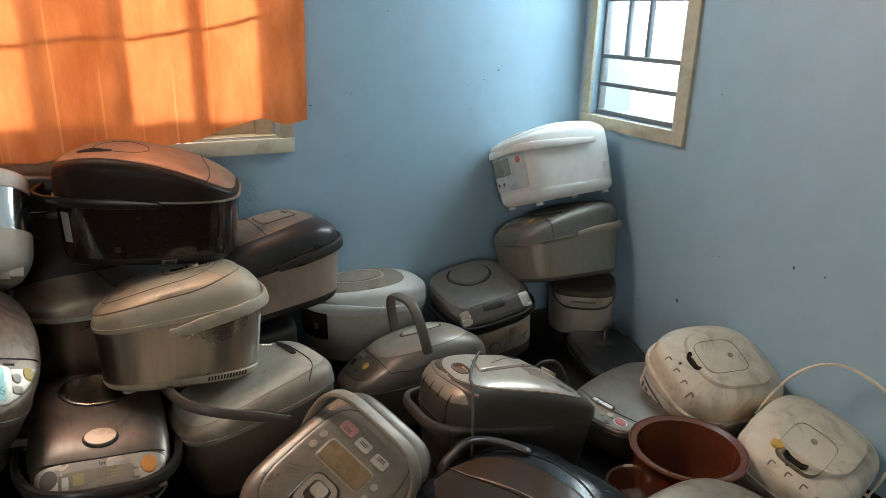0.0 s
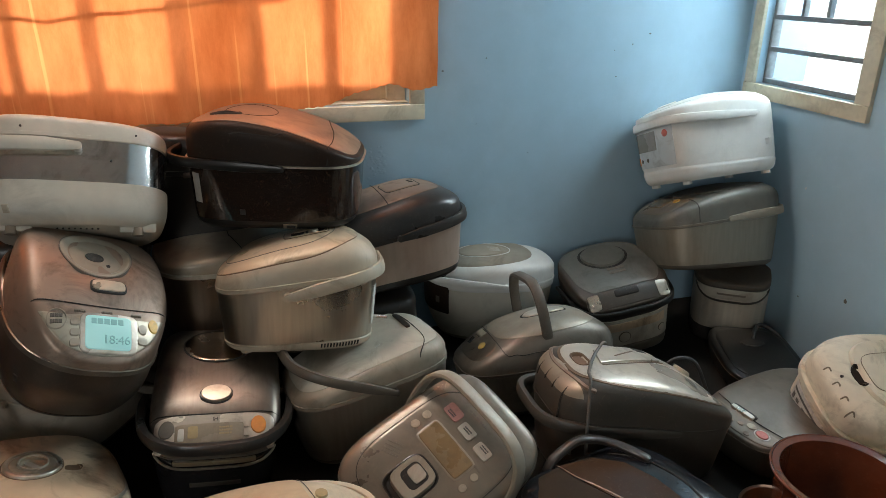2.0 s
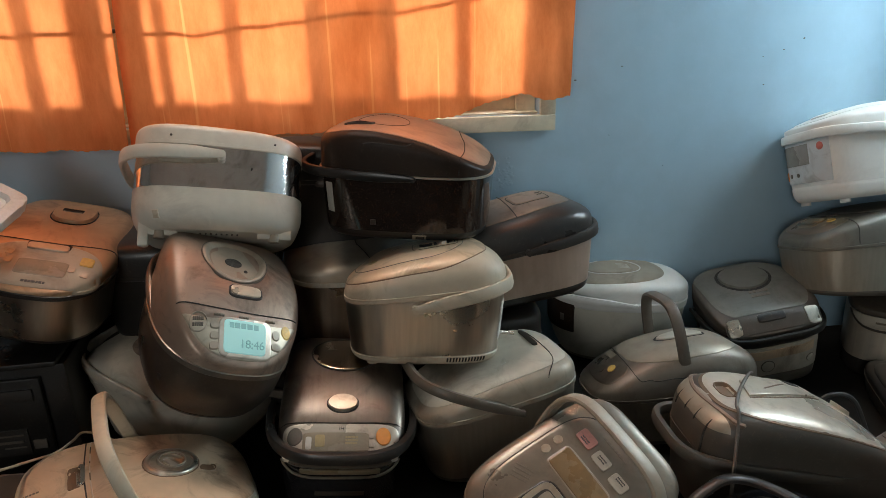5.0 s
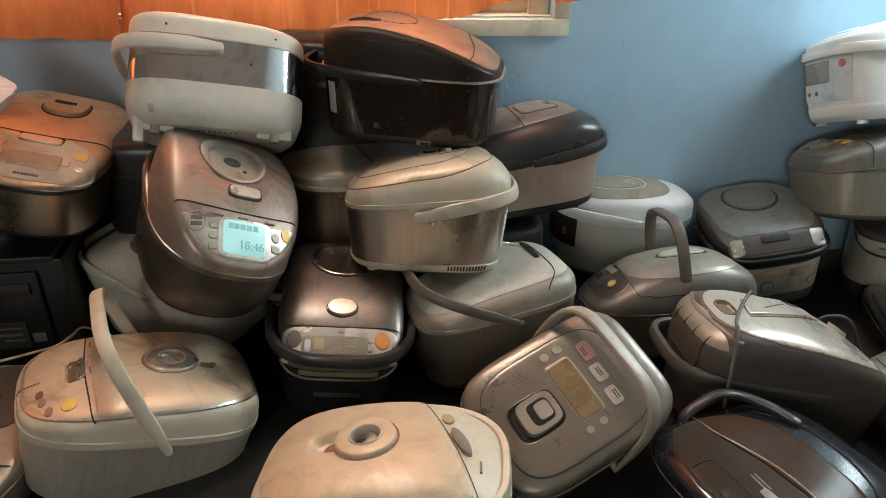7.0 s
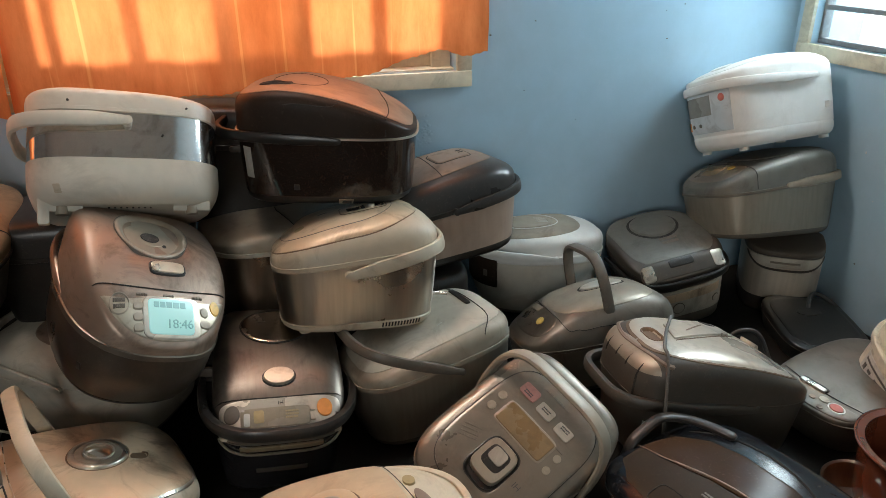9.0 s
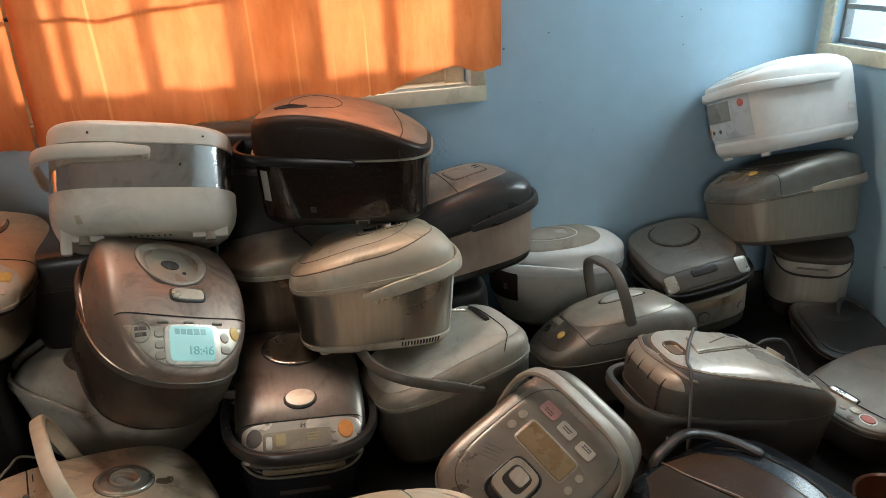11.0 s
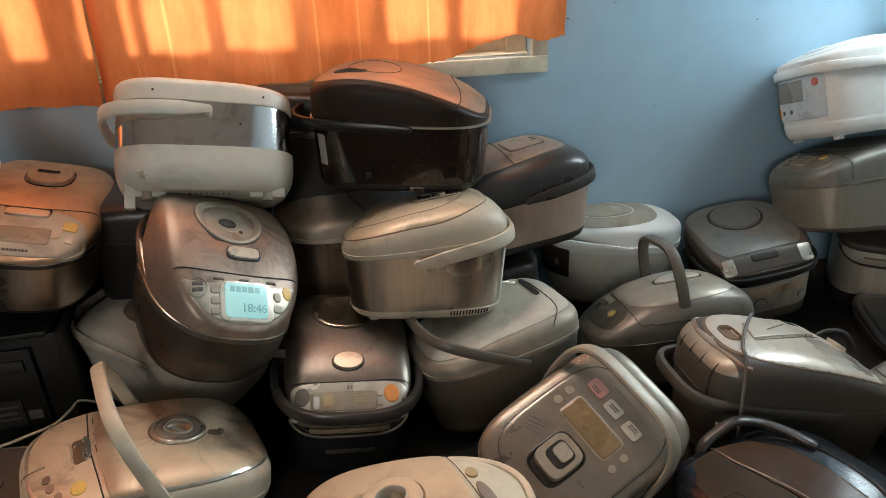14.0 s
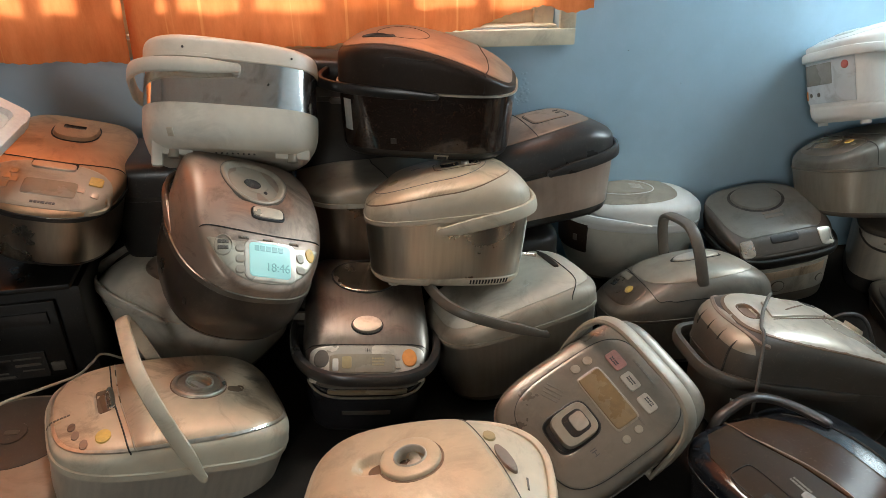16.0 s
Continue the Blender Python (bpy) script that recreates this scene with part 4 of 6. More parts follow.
def make_lcd():
    f, m = Form(0.2417, 0.2915, ((-1, 0.106), (1, 0.1588)), ((-1, 0.0147), (-0.6, 0.0611), (0, 0.1039), (0.6, 0.11), (1, 0.0856)), 2.5, 3, 0.2443, ((0, 0.7), (0.15, 0.82), (0.5, 0.96), (1, 1))), seat(-0.301, 1.243, 0.205, 3.2, 24.4, 26.8)
    f.hollows = [(-0.02, 0.15, 0.46, 0.33, 0.011, 2.2)]
    c = Cooker(f, m, "brown metallic rice cooker with lit clock display, tilted forward",
               [(0, 0.08, CHAR, "base_ring", 0.001), (0.08, 0.9, BRONZE, "body", 0), (0.9, 1.0, SILVER_DARK, "rim", 0.0025)], COPPER)
    rim = [(x * 0.955, y * 0.955) for x, y in oval(0, 0, 1, 1, 96, f.nf)]
    p = c.plate("control_panel", [q for q in rim if q[1] < -0.55], SILVER, 0.0014)
    c.line("panel_line", [(-0.90, -0.485), (-0.6, -0.52), (0, -0.54), (0.5, -0.54), (0.86, -0.52)], GAP, 0.0022, 0.0012)
    c.plate("display_frame", rrect(0.04, -0.78, 0.385, 0.165), PALE_METAL, 0.0035, parent=p)
    c.plate("display", oval(0.03, -0.78, 0.305, 0.138, 40, 9), LCD_ON, 0.0046, parent=p, label="lit pale turquoise display")
    c.text("18:46", 0.12, -0.825, 0.020, LCD_INK, 0, 0.0062, parent=p, name="clock_digits")
    c.print_bars("display_icons", 0.03, -0.695, 0.055, 0.012, 1, LCD_INK, 0, 5, parent=p, lift=0.0046)
    for fy in (-0.706, -0.79, -0.868):
        c.plate("key", oval(-0.40, fy, 0.062, 0.027, 18, 3), GREY_LIGHT, 0.0042, 0.005, p)
    c.plate("key", oval(0.495, -0.727, 0.06, 0.04), GREY_LIGHT, 0.0042, 0.005, p)
    c.plate("key", oval(0.496, -0.824, 0.07, 0.028, 18, 3), GREY_LIGHT, 0.0042, 0.005, p)
    c.plate("start_button", oval(0.656, -0.68, 0.07, 0.055), AMBER, 0.004, parent=p)
    c.ring_strip("round_key", oval(-0.622, -0.68, 0.12, 0.085), GREY_LIGHT, 0.94, 0.0030)
    c.print_bars("key_print", -0.622, -0.68, 0.018, 0.014, 2, GREY, 0, 6, parent=p, lift=0.0024)
    for fx in (-0.33, 0.02, 0.42):
        c.print_bars("panel_print", fx, -0.60, 0.018, 0.004, 1, FAINT_INK, 0, 7, parent=p)
    c.plate("release_frame", oval(0.07, -0.314, 0.25, 0.072, 28, 4), CHAR, 0.0028)
    c.plate("release_button", oval(0.07, -0.314, 0.225, 0.056, 28, 4), ROSE_SATIN, 0.0048)
    v = c.plate("vent_dish", oval(-0.02, 0.15, 0.49, 0.35, 36), TAUPE, 0.0028)
    c.ring_strip("dish_gap", oval(-0.02, 0.15, 0.505, 0.363, 40), GREY, 0.98, 0.0016)
    c.plate("vent_dish_hollow", oval(-0.02, 0.16, 0.24, 0.15), TAUPE, 0.0040, parent=v)
    c.plate("steam_vent", oval(-0.03, 0.14, 0.13, 0.075), GAP, 0.005, parent=v)
    rows_of(c, "screw", v, GAP, [(-0.33, 0.20), (0.14, 0.03)], 0.03, 0.024, 0.0038)
    c.handle(COPPER, 0.06, 1.003, 0.164, 22.4, -0.002, 0.020, 0.010, 4.0)
    c.side_plate("cord_grommet", -150, -146, 0.45, 0.55, CHAR, 0.001)


def make_ih():
    f, m = Form(0.227, 0.3393, ((-1, 0.1134), (1, 0.1421)), ((-1, 0.0117), (-0.8, 0.0292), (-0.5, 0.0535), (0, 0.0702), (0.6, 0.0731), (1, 0.0585)), 4.5, 4.2, 0.3377, ((0, 0.84), (0.05, 0.89), (0.2, 0.92), (1, 1.0))), seat(-0.053, 1.263, 0.005, -0.8, 5.3, -0.3)
    c = Cooker(f, m, "dark grey rice cooker with silver control strip, handle laid forward",
               [(0, 0.08, BLACK, "base_ring", 0), (0.08, 0.97, BLACK_GLOSS, "body", 0), (0.97, 1.0, GREY, "rim", 0.0015)], LID_STEEL)
    p = c.plate("control_panel", oval(0, -0.805, 0.88, 0.135, 48, 6), PALE_METAL, 0.0022)
    c.line("panel_line", [(-0.95, -0.655), (0, -0.665), (0.95, -0.655)], GAP, 0.0022, 0.0014)
    c.plate("display", oval(-0.08, -0.842, 0.50, 0.085, 40, 9), LCD_CLEAR, 0.0036, parent=p)
    c.plate("display_key", rrect(-0.49, -0.855, 0.045, 0.055), PAPER, 0.0046, parent=p)
    c.plate("lit_field", rrect(-0.32, -0.835, 0.075, 0.055), AMBER_PALE, 0.0042, parent=p)
    c.plate("start_button", oval(0.64, -0.79, 0.115, 0.078), ORANGE, 0.0045, parent=p)
    c.plate("cancel_button", oval(-0.70, -0.79, 0.115, 0.078), GREY, 0.0036, 0.004, p)
    c.print_bars("display_print", 0.16, -0.83, 0.022, 0.014, 3, AMBER_PALE, 0, 41, parent=p, lift=0.0036)
    c.plate("arrow_key", rrect(0.46, -0.785, 0.04, 0.030), PALE_METAL, 0.0046, parent=p)
    c.plate("arrow_key", rrect(0.46, -0.865, 0.04, 0.030), PALE_METAL, 0.0046, parent=p)
    c.text("IH", 0, -0.715, 0.0095, GAP, 0, 0.0056, parent=p)
    c.ring_strip("release_gap", oval(0, -0.45, 0.255, 0.112), GAP, 0.93, 0.0016)
    c.plate("release_button", oval(0, -0.45, 0.23, 0.098), SILVER, 0.0050, bevel=0.002)
    c.plate("vent_cover", oval(0, 0.33, 0.56, 0.30), STEEL_DARK, 0.0024)
    c.ring_strip("cover_gap", oval(0, 0.33, 0.58, 0.32), GAP, 0.96, 0.0018)
    lip = []
    for i in range(25):
        x, y = f.ring(radians(-140 + i * 100 / 24))
        lip.append(f.side(x / f.W * 2, y / f.L * 2, 0.80 + 0.15 * ((i - 12) / 12) ** 2, 0.003))
    part("front_lip", sweep(lip, 0.005, 0.004), SILVER, c.root, "curved silver lip below the handle")
    c.side_plate("lit_field", -108, -72, 0.87, 0.95, LCD_OFF, 0.0042)
    c.side_plate("nameplate", -97, -83, 0.42, 0.50, GREY_DEEP, 0.0012)
    c.handle(CHAR, 0.023, 1.033, 0.201, 175.3, 0.018, 0.022, 0.016, 3.0)


def make_gr():
    f, m = Form(0.2322, 0.3176, ((-1, 0.1311), (1, 0.1627)), ((-1, 0.0135), (-0.5, 0.0337), (0, 0.0458), (0.6, 0.0485), (1, 0.0404)), 3.6, 4.2, 0.526, ((0, 0.84), (0.05, 0.89), (0.2, 0.92), (1, 1.0))), seat(0.249, 1.257, 0.015, 2.9, -6.3, -79.9)
    c = Cooker(f, m, "grey rice cooker with handle swung forward, under a beige one",
               [(0, 0.1, GREY, "base_ring", 0), (0.1, 0.93, STEEL_MID, "body", 0), (0.93, 1.0, GREY_LIGHT, "collar", 0.002)], GREY_LIGHT)
    c.plate("top_panel", oval(0, 0.02, 0.88, 0.92, 44, 3.4), STONE, 0.002, 0.005, label="dusty light grey top panel")
    c.line("hinge_line", [(-0.95, 0.58), (-0.4, 0.68), (0.2, 0.70), (0.70, 0.67), (0.97, 0.52)], GAP, 0.002, 0.0024)
    c.plate("hinge_cover", rrect(-0.20, 0.625, 0.36, 0.035), CHAR, 0.005)
    c.plate("scratch_mark", oval(0.45, 0.12, 0.012, 0.05, 10, 2, 30), PAPER, 0.0026, 0.003)
    c.handle(GREY, 0.159, 0.866, 0.198, 154.7, 0.009, 0.020, 0.013, 4.0)


def make_pan():
    f, m = Form(0.2242, 0.2998, ((-1, 0.1149), (1, 0.1346)), ((-1, 0.0258), (0, 0.0355), (1, 0.0355)), 4.5, 4.5, 0.3862, ((0, 0.84), (0.05, 0.89), (0.2, 0.92), (1, 1.0))), seat(0.323, 1.016, 0.028, 15.3, 23.1, -61.6)
    f.hollows = [(0.03, -0.415, 0.29, 0.27, 0.012, 4)]
    c = Cooker(f, m, "grey-brown rice cooker with square control face, leaning on its front",
               [(0, 0.1, GREY, "base_ring", 0), (0.1, 0.92, SILVER_DARK, "body", 0), (0.92, 1.0, DRAB, "rim", 0.002)], DRAB)
    p = c.plate("control_panel", oval(0.03, -0.08, 0.80, 0.77, 52, 4.0), DRAB, 0.0022)
    c.ring_strip("panel_edge", oval(0.03, -0.08, 0.815, 0.785, 52, 4.0), GAP, 0.99, 0.0012)
    c.plate("display_frame", oval(-0.008, 0.07, 0.455, 0.155, 40, 9), GREY_LIGHT, 0.0034, parent=p)
    c.plate("display", oval(-0.008, 0.07, 0.43, 0.135, 40, 12), LCD_BRONZE, 0.0046, parent=p)
    c.plate("cancel_button", rrect(-0.375, 0.416, 0.145, 0.075), PINK, 0.0044, parent=p)
    c.plate("button", rrect(-0.02, 0.384, 0.135, 0.068), PALE_METAL, 0.0044, parent=p)
    c.plate("button", rrect(0.35, 0.366, 0.135, 0.068), PALE_METAL, 0.0044, parent=p)
    for i, fx in enumerate((-0.375, -0.02, 0.35)):
        c.print_bars("button_print", fx, 0.39, 0.016, 0.008, 2, INK, 0, 20 + i, parent=p, lift=0.0044)
    rows_of(c, "small_key", p, SILVER, [(-0.59, 0.0), (-0.597, 0.165)], 0.065, 0.052, 0.0040)
    rows_of(c, "small_key", p, SILVER, [(0.573, -0.05), (0.56, 0.116)], 0.055, 0.045, 0.0034)
    c.plate("open_recess", oval(0.03, -0.415, 0.29, 0.27, 40, 4), CHAR, 0.0030, parent=p)
    c.plate("open_button", oval(0.026, -0.385, 0.25, 0.21, 40, 4), GREY_LIGHT, 0.0080, 0.014, parent=p, bevel=0.002, flat=True)
    c.plate("open_slot", oval(0.028, -0.365, 0.17, 0.125, 32, 4), CHAR, 0.0086, 0.004, parent=p, flat=True)
    c.plate("open_key", oval(0.028, -0.335, 0.125, 0.08, 32, 4), PALE_METAL, 0.0105, 0.006, parent=p, bevel=0.0015, flat=True)
    c.text("IH", 0.473, -0.389, 0.014, INK, 0, 0.0034, parent=p)
    c.print_bars("panel_print", -0.50, -0.35, 0.030, 0.026, 4, FAINT_INK, 25, 11, parent=p)
    c.print_bars("brand_bar", -0.03, 0.575, 0.05, 0.006, 1, FAINT_INK, 0, 12, parent=p)
    c.print_bars("panel_print", 0.50, 0.20, 0.016, 0.008, 1, FAINT_INK, 0, 13, parent=p)
    c.handle(GREY_LIGHT, 0.13, 0.7, 0.152, 66, 0.01, 0.026, 0.011, 4.0, label="pale grey carrying strap")


def make_f17():
    f, m = Form(0.2143, 0.365, ((-1, 0.1136), (1, 0.1266)), ((-1, 0.012), (-0.7, 0.0399), (-0.3, 0.065), (0.2, 0.08), (0.7, 0.082), (1, 0.07)), 3.6, 4.2, 0.3827, ((0, 0.84), (0.05, 0.89), (0.2, 0.92), (1, 1.0))), seat(0.710, 1.045, 0.013, 6.3, 4.8, 87.5)
    f.hollows = [(0.02, 0.66, 0.25, 0.075, 0.009, 3)]
    c = Cooker(f, m, "dark grey rice cooker with dusty silver lid and cord over it",
               [(0, 0.1, CHAR, "base_ring", 0), (0.1, 0.95, GREY_DEEP, "body", 0), (0.95, 1.0, GREY_DEEP, "rim", 0.0015)], GREY_DEEP)
    c.plate("top_panel", oval(0, -0.03, 0.88, 0.84, 48, 3.2), PALE_METAL, 0.002, 0.005, label="dusty silver top panel")
    c.ring_strip("panel_edge", oval(0, -0.03, 0.90, 0.865, 48, 3.2), SMUDGE_SHADE, 0.965, 0.0014)
    c.plate("hinge_cover", [q for q in [(x * 0.985, y * 0.985) for x, y in oval(0, 0, 1, 1, 120, f.nb)] if q[1] > 0.80], TAUPE, 0.0016, label="light grey hinge cover, brown with dust in its slots")
    c.line("cover_border", [(-0.86, 0.70), (-0.72, 0.79), (-0.3, 0.85), (0.3, 0.87), (0.72, 0.80), (0.86, 0.70)], COPPER, 0.010, -0.0022)
    v = c.plate("vent_cover", [(-0.22, 0.50), (-0.15, 0.36), (-0.01, 0.12), (0.30, -0.30), (0.40, -0.38), (0.80, -0.34), (0.82, -0.26), (0.62, 0.06), (0.42, 0.36), (0.32, 0.44)], PALE_METAL, 0.0062, 0.008)
    # brown strip laid on as the shadow under the cover's edge
    c.line("cover_shadow", [(-0.26, 0.50), (-0.06, 0.12), (0.36, -0.41)], SMUDGE_SHADE, 0.003, 0.0022)
    c.plate("vent_recess", oval(0.02, 0.66, 0.26, 0.08, 24, 3), SMUDGE_SHADE, 0.0030)
    c.plate("steam_vent", rrect(0.63, -0.19, 0.085, 0.075, 15), GAP, 0.0066, parent=v)
    c.plate("cover_line", rrect(0.28, 0.10, 0.012, 0.26, 50), SMUDGE_SHADE, 0.0066)
    c.plate("release_button", oval(0.52, -0.72, 0.20, 0.075), PALE_METAL, 0.0095, 0.012, bevel=0.004, label="pale oval release button")
    for fx in (-0.58, -0.26, 0.08, 0.42):
        c.line("hinge_slot", [(fx, 0.905), (fx + 0.005, 0.95), (fx + 0.01, 0.99)], GAP, 0.0046, -0.0014)
    c.handle(GREY_DEEP, -0.217, 0.956, 0.253, 3.1, 0.002, 0.022, 0.014, 4.0)
    c.side_plate("small_label", 125, 131, 0.50, 0.68, PAPER, 0.001)
    pts = [f.top(0.80, 0.16, 0.010), f.top(0.55, 0.28, 0.012), f.top(0.0, 0.52, 0.010), f.top(-0.5, 0.70, 0.008), f.top(-0.78, 0.75, 0.008), Vector(f.side(-1, 0.74, 0.95, 0.022)), Vector(f.side(-1, 0.73, 0.5, 0.020)), Vector(f.side(-1, 0.72, 0.05, 0.025))]
    part("cord", sweep(smooth_path(pts), 0.006, 0.006, sides=8, square=2), CORD_GREY, c.root, "dark grey power cord thrown over the lid")


def make_stump():
    f, m = Form(0.2074, 0.3433, ((-1, 0.096), (1, 0.1128)), ((-1, 0.0163), (-0.7, 0.0475), (-0.3, 0.0746), (0.3, 0.0883), (1, 0.0746)), 3.6, 4.2, 0.6119, ((0, 0.84), (0.05, 0.89), (0.2, 0.92), (1, 1.0))), seat(0.625, 1.297, 0.004, 0.1, -12.1, -90.6)
    c = Cooker(f, m, "grey rice cooker with its carrying handle standing up",
               [(0, 0.1, CHAR, "base_ring", 0), (0.1, 0.93, GREY_MID, "body", 0), (0.93, 1.0, GREY, "rim", 0.002)], GREY_MID)
    c.plate("top_panel", oval(0, 0.11, 0.84, 0.66, 44, 3.0), TAUPE, 0.002, label="dusty silver top panel")
    c.plate("vent_cover", oval(0.0, 0.17, 0.20, 0.28), PALE_METAL, 0.005)
    c.ring_strip("cover_gap", oval(0.0, 0.17, 0.23, 0.315), GAP, 0.92, 0.0026)
    c.line("panel_line", [(-0.95, -0.48), (-0.8, -0.52), (0, -0.57), (0.82, -0.56), (0.96, -0.40), (0.985, -0.1), (0.99, 0.3)], GAP, 0.0018, 0.0012)
    c.plate("latch", rrect(-0.3, -0.62, 0.2, 0.035), GREY_LIGHT, 0.004, 0.008)
    p = c.plate("control_panel", oval(0, -0.72, 0.70, 0.18, 40, 2.8), SILVER_DARK, 0.0014)
    c.plate("start_button", oval(0.25, -0.72, 0.11, 0.045), AMBER, 0.003, parent=p)
    rows_of(c, "key", p, SILVER_DARK, [(0.02, -0.80), (-0.3, -0.75)], 0.07, 0.03, 0.0024)
    c.handle(GREY, 0.062, 1.148, 0.161, 99.2, -0.014, 0.024, 0.012, 4.0)


def make_cream():
    f, m = Form(0.2267, 0.3356, ((-1, 0.1625), (1, 0.1668)), ((-1, 0.0298), (0, 0.0496), (1, 0.0447)), 2.4, 2.6, 0.421, ((0, 0.72), (0.1, 0.8), (0.4, 0.93), (1, 1))), seat(0.616, 1.630, 0.014, -4.0, -2.8, -94.3)
    c = Cooker(f, m, "white round-bodied rice cooker with grey lid top, grimy",
               [(0, 0.06, GREY_LIGHT, "base_ring", 0), (0.06, 0.86, OFFWHITE, "body", 0), (0.86, 1.0, WHITE, "collar", 0.0025)], WHITE)
    p = c.plate("top_panel", oval(0, -0.12, 0.86, 0.75, 44, 2.2), GREY_LIGHT, 0.002)
    c.ring_strip("cap_ring", oval(0.0, -0.12, 0.46, 0.42, 40), WHITE, 0.965, 0.0030, parent=p)
    c.plate("steam_cap", oval(0.0, -0.15, 0.41, 0.36, 40), GREY_LIGHT, 0.0036, parent=p)
    for i in range(4):
        c.plate("vent_slit", rrect(-0.12 + i * 0.08, 0.04, 0.012, 0.09, -20), PAPER, 0.0044, parent=p)
    s = c.side_plate("front_panel", -118, -44, 0.46, 0.90, BROWN_MATT, 0.0045, label="dark brown control panel")
    c.side_plate("key", -60, -55, 0.62, 0.72, GREY, 0.006, parent=s)
    c.handle(WHITE, 0.088, 0.969, 0.227, 174.1, 0.009, 0.018, 0.010, 4.0)


def make_bk2():
    f, m = Form(0.2396, 0.262, ((-1, 0.143), (-0.76, 0.160), (1, 0.1725)), ((-1, 0.004), (-0.74, 0.016), (-0.5, 0.025), (0, 0.032), (1, 0.03)), 4.2, 2.8, 0.32, ((0, 0.84), (0.05, 0.89), (0.2, 0.92), (1, 1.0))), seat(0.941, 1.5185, 0.017, 1.5, -10.2, -3.6)
    c = Cooker(f, m, "dark grey rice cooker with round steam cap and chrome latch",
               [(0, 0.22, GREY_MID, "base_ring", 0.001), (0.22, 0.80, SILVER_DARK, "body", 0), (0.80, 1.0, CHAR, "collar", 0.002)], GREY_DEEP)
    c.plate("top_panel", [(x, max(y, -0.70)) for x, y in oval(0, 0.10, 0.91, 0.87, 64, 3.8)], COOL_GREY, 0.002, label="dull dark silver top panel")
    c.ring_strip("cap_gap", oval(0.0, 0.306, 0.063 / f.W * 2, 0.063 / f.L * 2, 40), GAP, 0.88, 0.0026)
    c.plate("steam_cap", oval(0.0, 0.306, 0.056 / f.W * 2, 0.056 / f.L * 2, 40), COOL_GREY, 0.0075, 0.008, bevel=0.003)
    c.print_bars("faded_print", 0.05, -0.27, 0.045, 0.03, 2, FAINT_INK, 0, 4)
    s = c.plate("latch_strip", rrect(0.0, -0.86, 0.88, 0.115), GREY_DEEP, 0.0020, label="dark grey strip with chrome ends")
    for sx in (-1, 1):
        c.plate("chrome_end", rrect(sx * 0.73, -0.855, 0.12, 0.105), SATIN, 0.0040, parent=s)
    c.plate("latch", rrect(-0.02, -0.81, 0.26, 0.055), CHAR, 0.0050, parent=s)
    p = c.side_plate("control_panel", -134, -46, 0.26, 0.80, STONE, 0.003)
    c.side_plate("display", -106, -62, 0.58, 0.74, DUSTY_TOP, 0.0045, parent=p, label="brownish orange display")
    for a, r in ((-112, 0.010), (-92, 0.016), (-66, 0.010)):
        c.side_disc("key", a, 0.44, r, GREY, 0.0048, 0.005, parent=p)
        c.side_disc("key_face", a, 0.44, r * 0.86, STONE, 0.0056, 0.004, parent=p)
    c.handle(BLACK, 0.29, 0.869, 0.186, 181.4, 0.012, 0.017, 0.010)


def make_white():
    f, m = Form(0.2187, 0.298, ((-1, 0.167), (1, 0.1435)), ((-1, 0.010), (-0.5, 0.034), (0, 0.048), (1, 0.0488)), 4.5, 4.5, 0.5803, ((0, 0.90), (0.08, 0.95), (0.25, 0.975), (1, 1))), seat(1.175, 1.533, 0.4177, 4.6, -19.7, -92.4)
    c = Cooker(f, m, "white rice cooker on top of the stack in the corner",
               [(0, 0.22, WHITE, "base_shell", 0.001), (0.22, 1.0, WHITE, "body", 0)], WHITE, seamline=GREY_LIGHT)
    c.plate("top_panel", oval(0, 0.0, 0.86, 0.88, 44, 4), WHITE, 0.0018)
    c.plate("vent_cover", rrect(0, 0.45, 0.30, 0.16), WHITE, 0.004)
    c.plate("release_button", rrect(0, -0.62, 0.28, 0.08), WHITE, 0.005)
    p = c.side_plate("control_panel", -139, -56, 0.27, 0.90, PALE_BLUE, 0.0018)
    c.side_plate("display", -119, -88, 0.52, 0.80, LCD_GREY, 0.003, parent=p)
    c.side_disc("cancel_button", -72, 0.74, 0.009, RED, 0.0035, parent=p)
    c.side_plate("start_button", -126, -112, 0.33, 0.45, ORANGE, 0.0035, parent=p)
    for a in (-104, -94):
        c.side_disc("key", a + 2, 0.39, 0.005, GREY, 0.0035, parent=p)
    c.handle(WHITE, 0.48, 0.93, 0.223, 177, 0.008, 0.022, 0.011, 5.0)
    c.side_plate("pivot_boss", 22, 27, 0.42, 0.52, WHITE, 0.008, 0.01)
    c.feet(WHITE, 0.85)


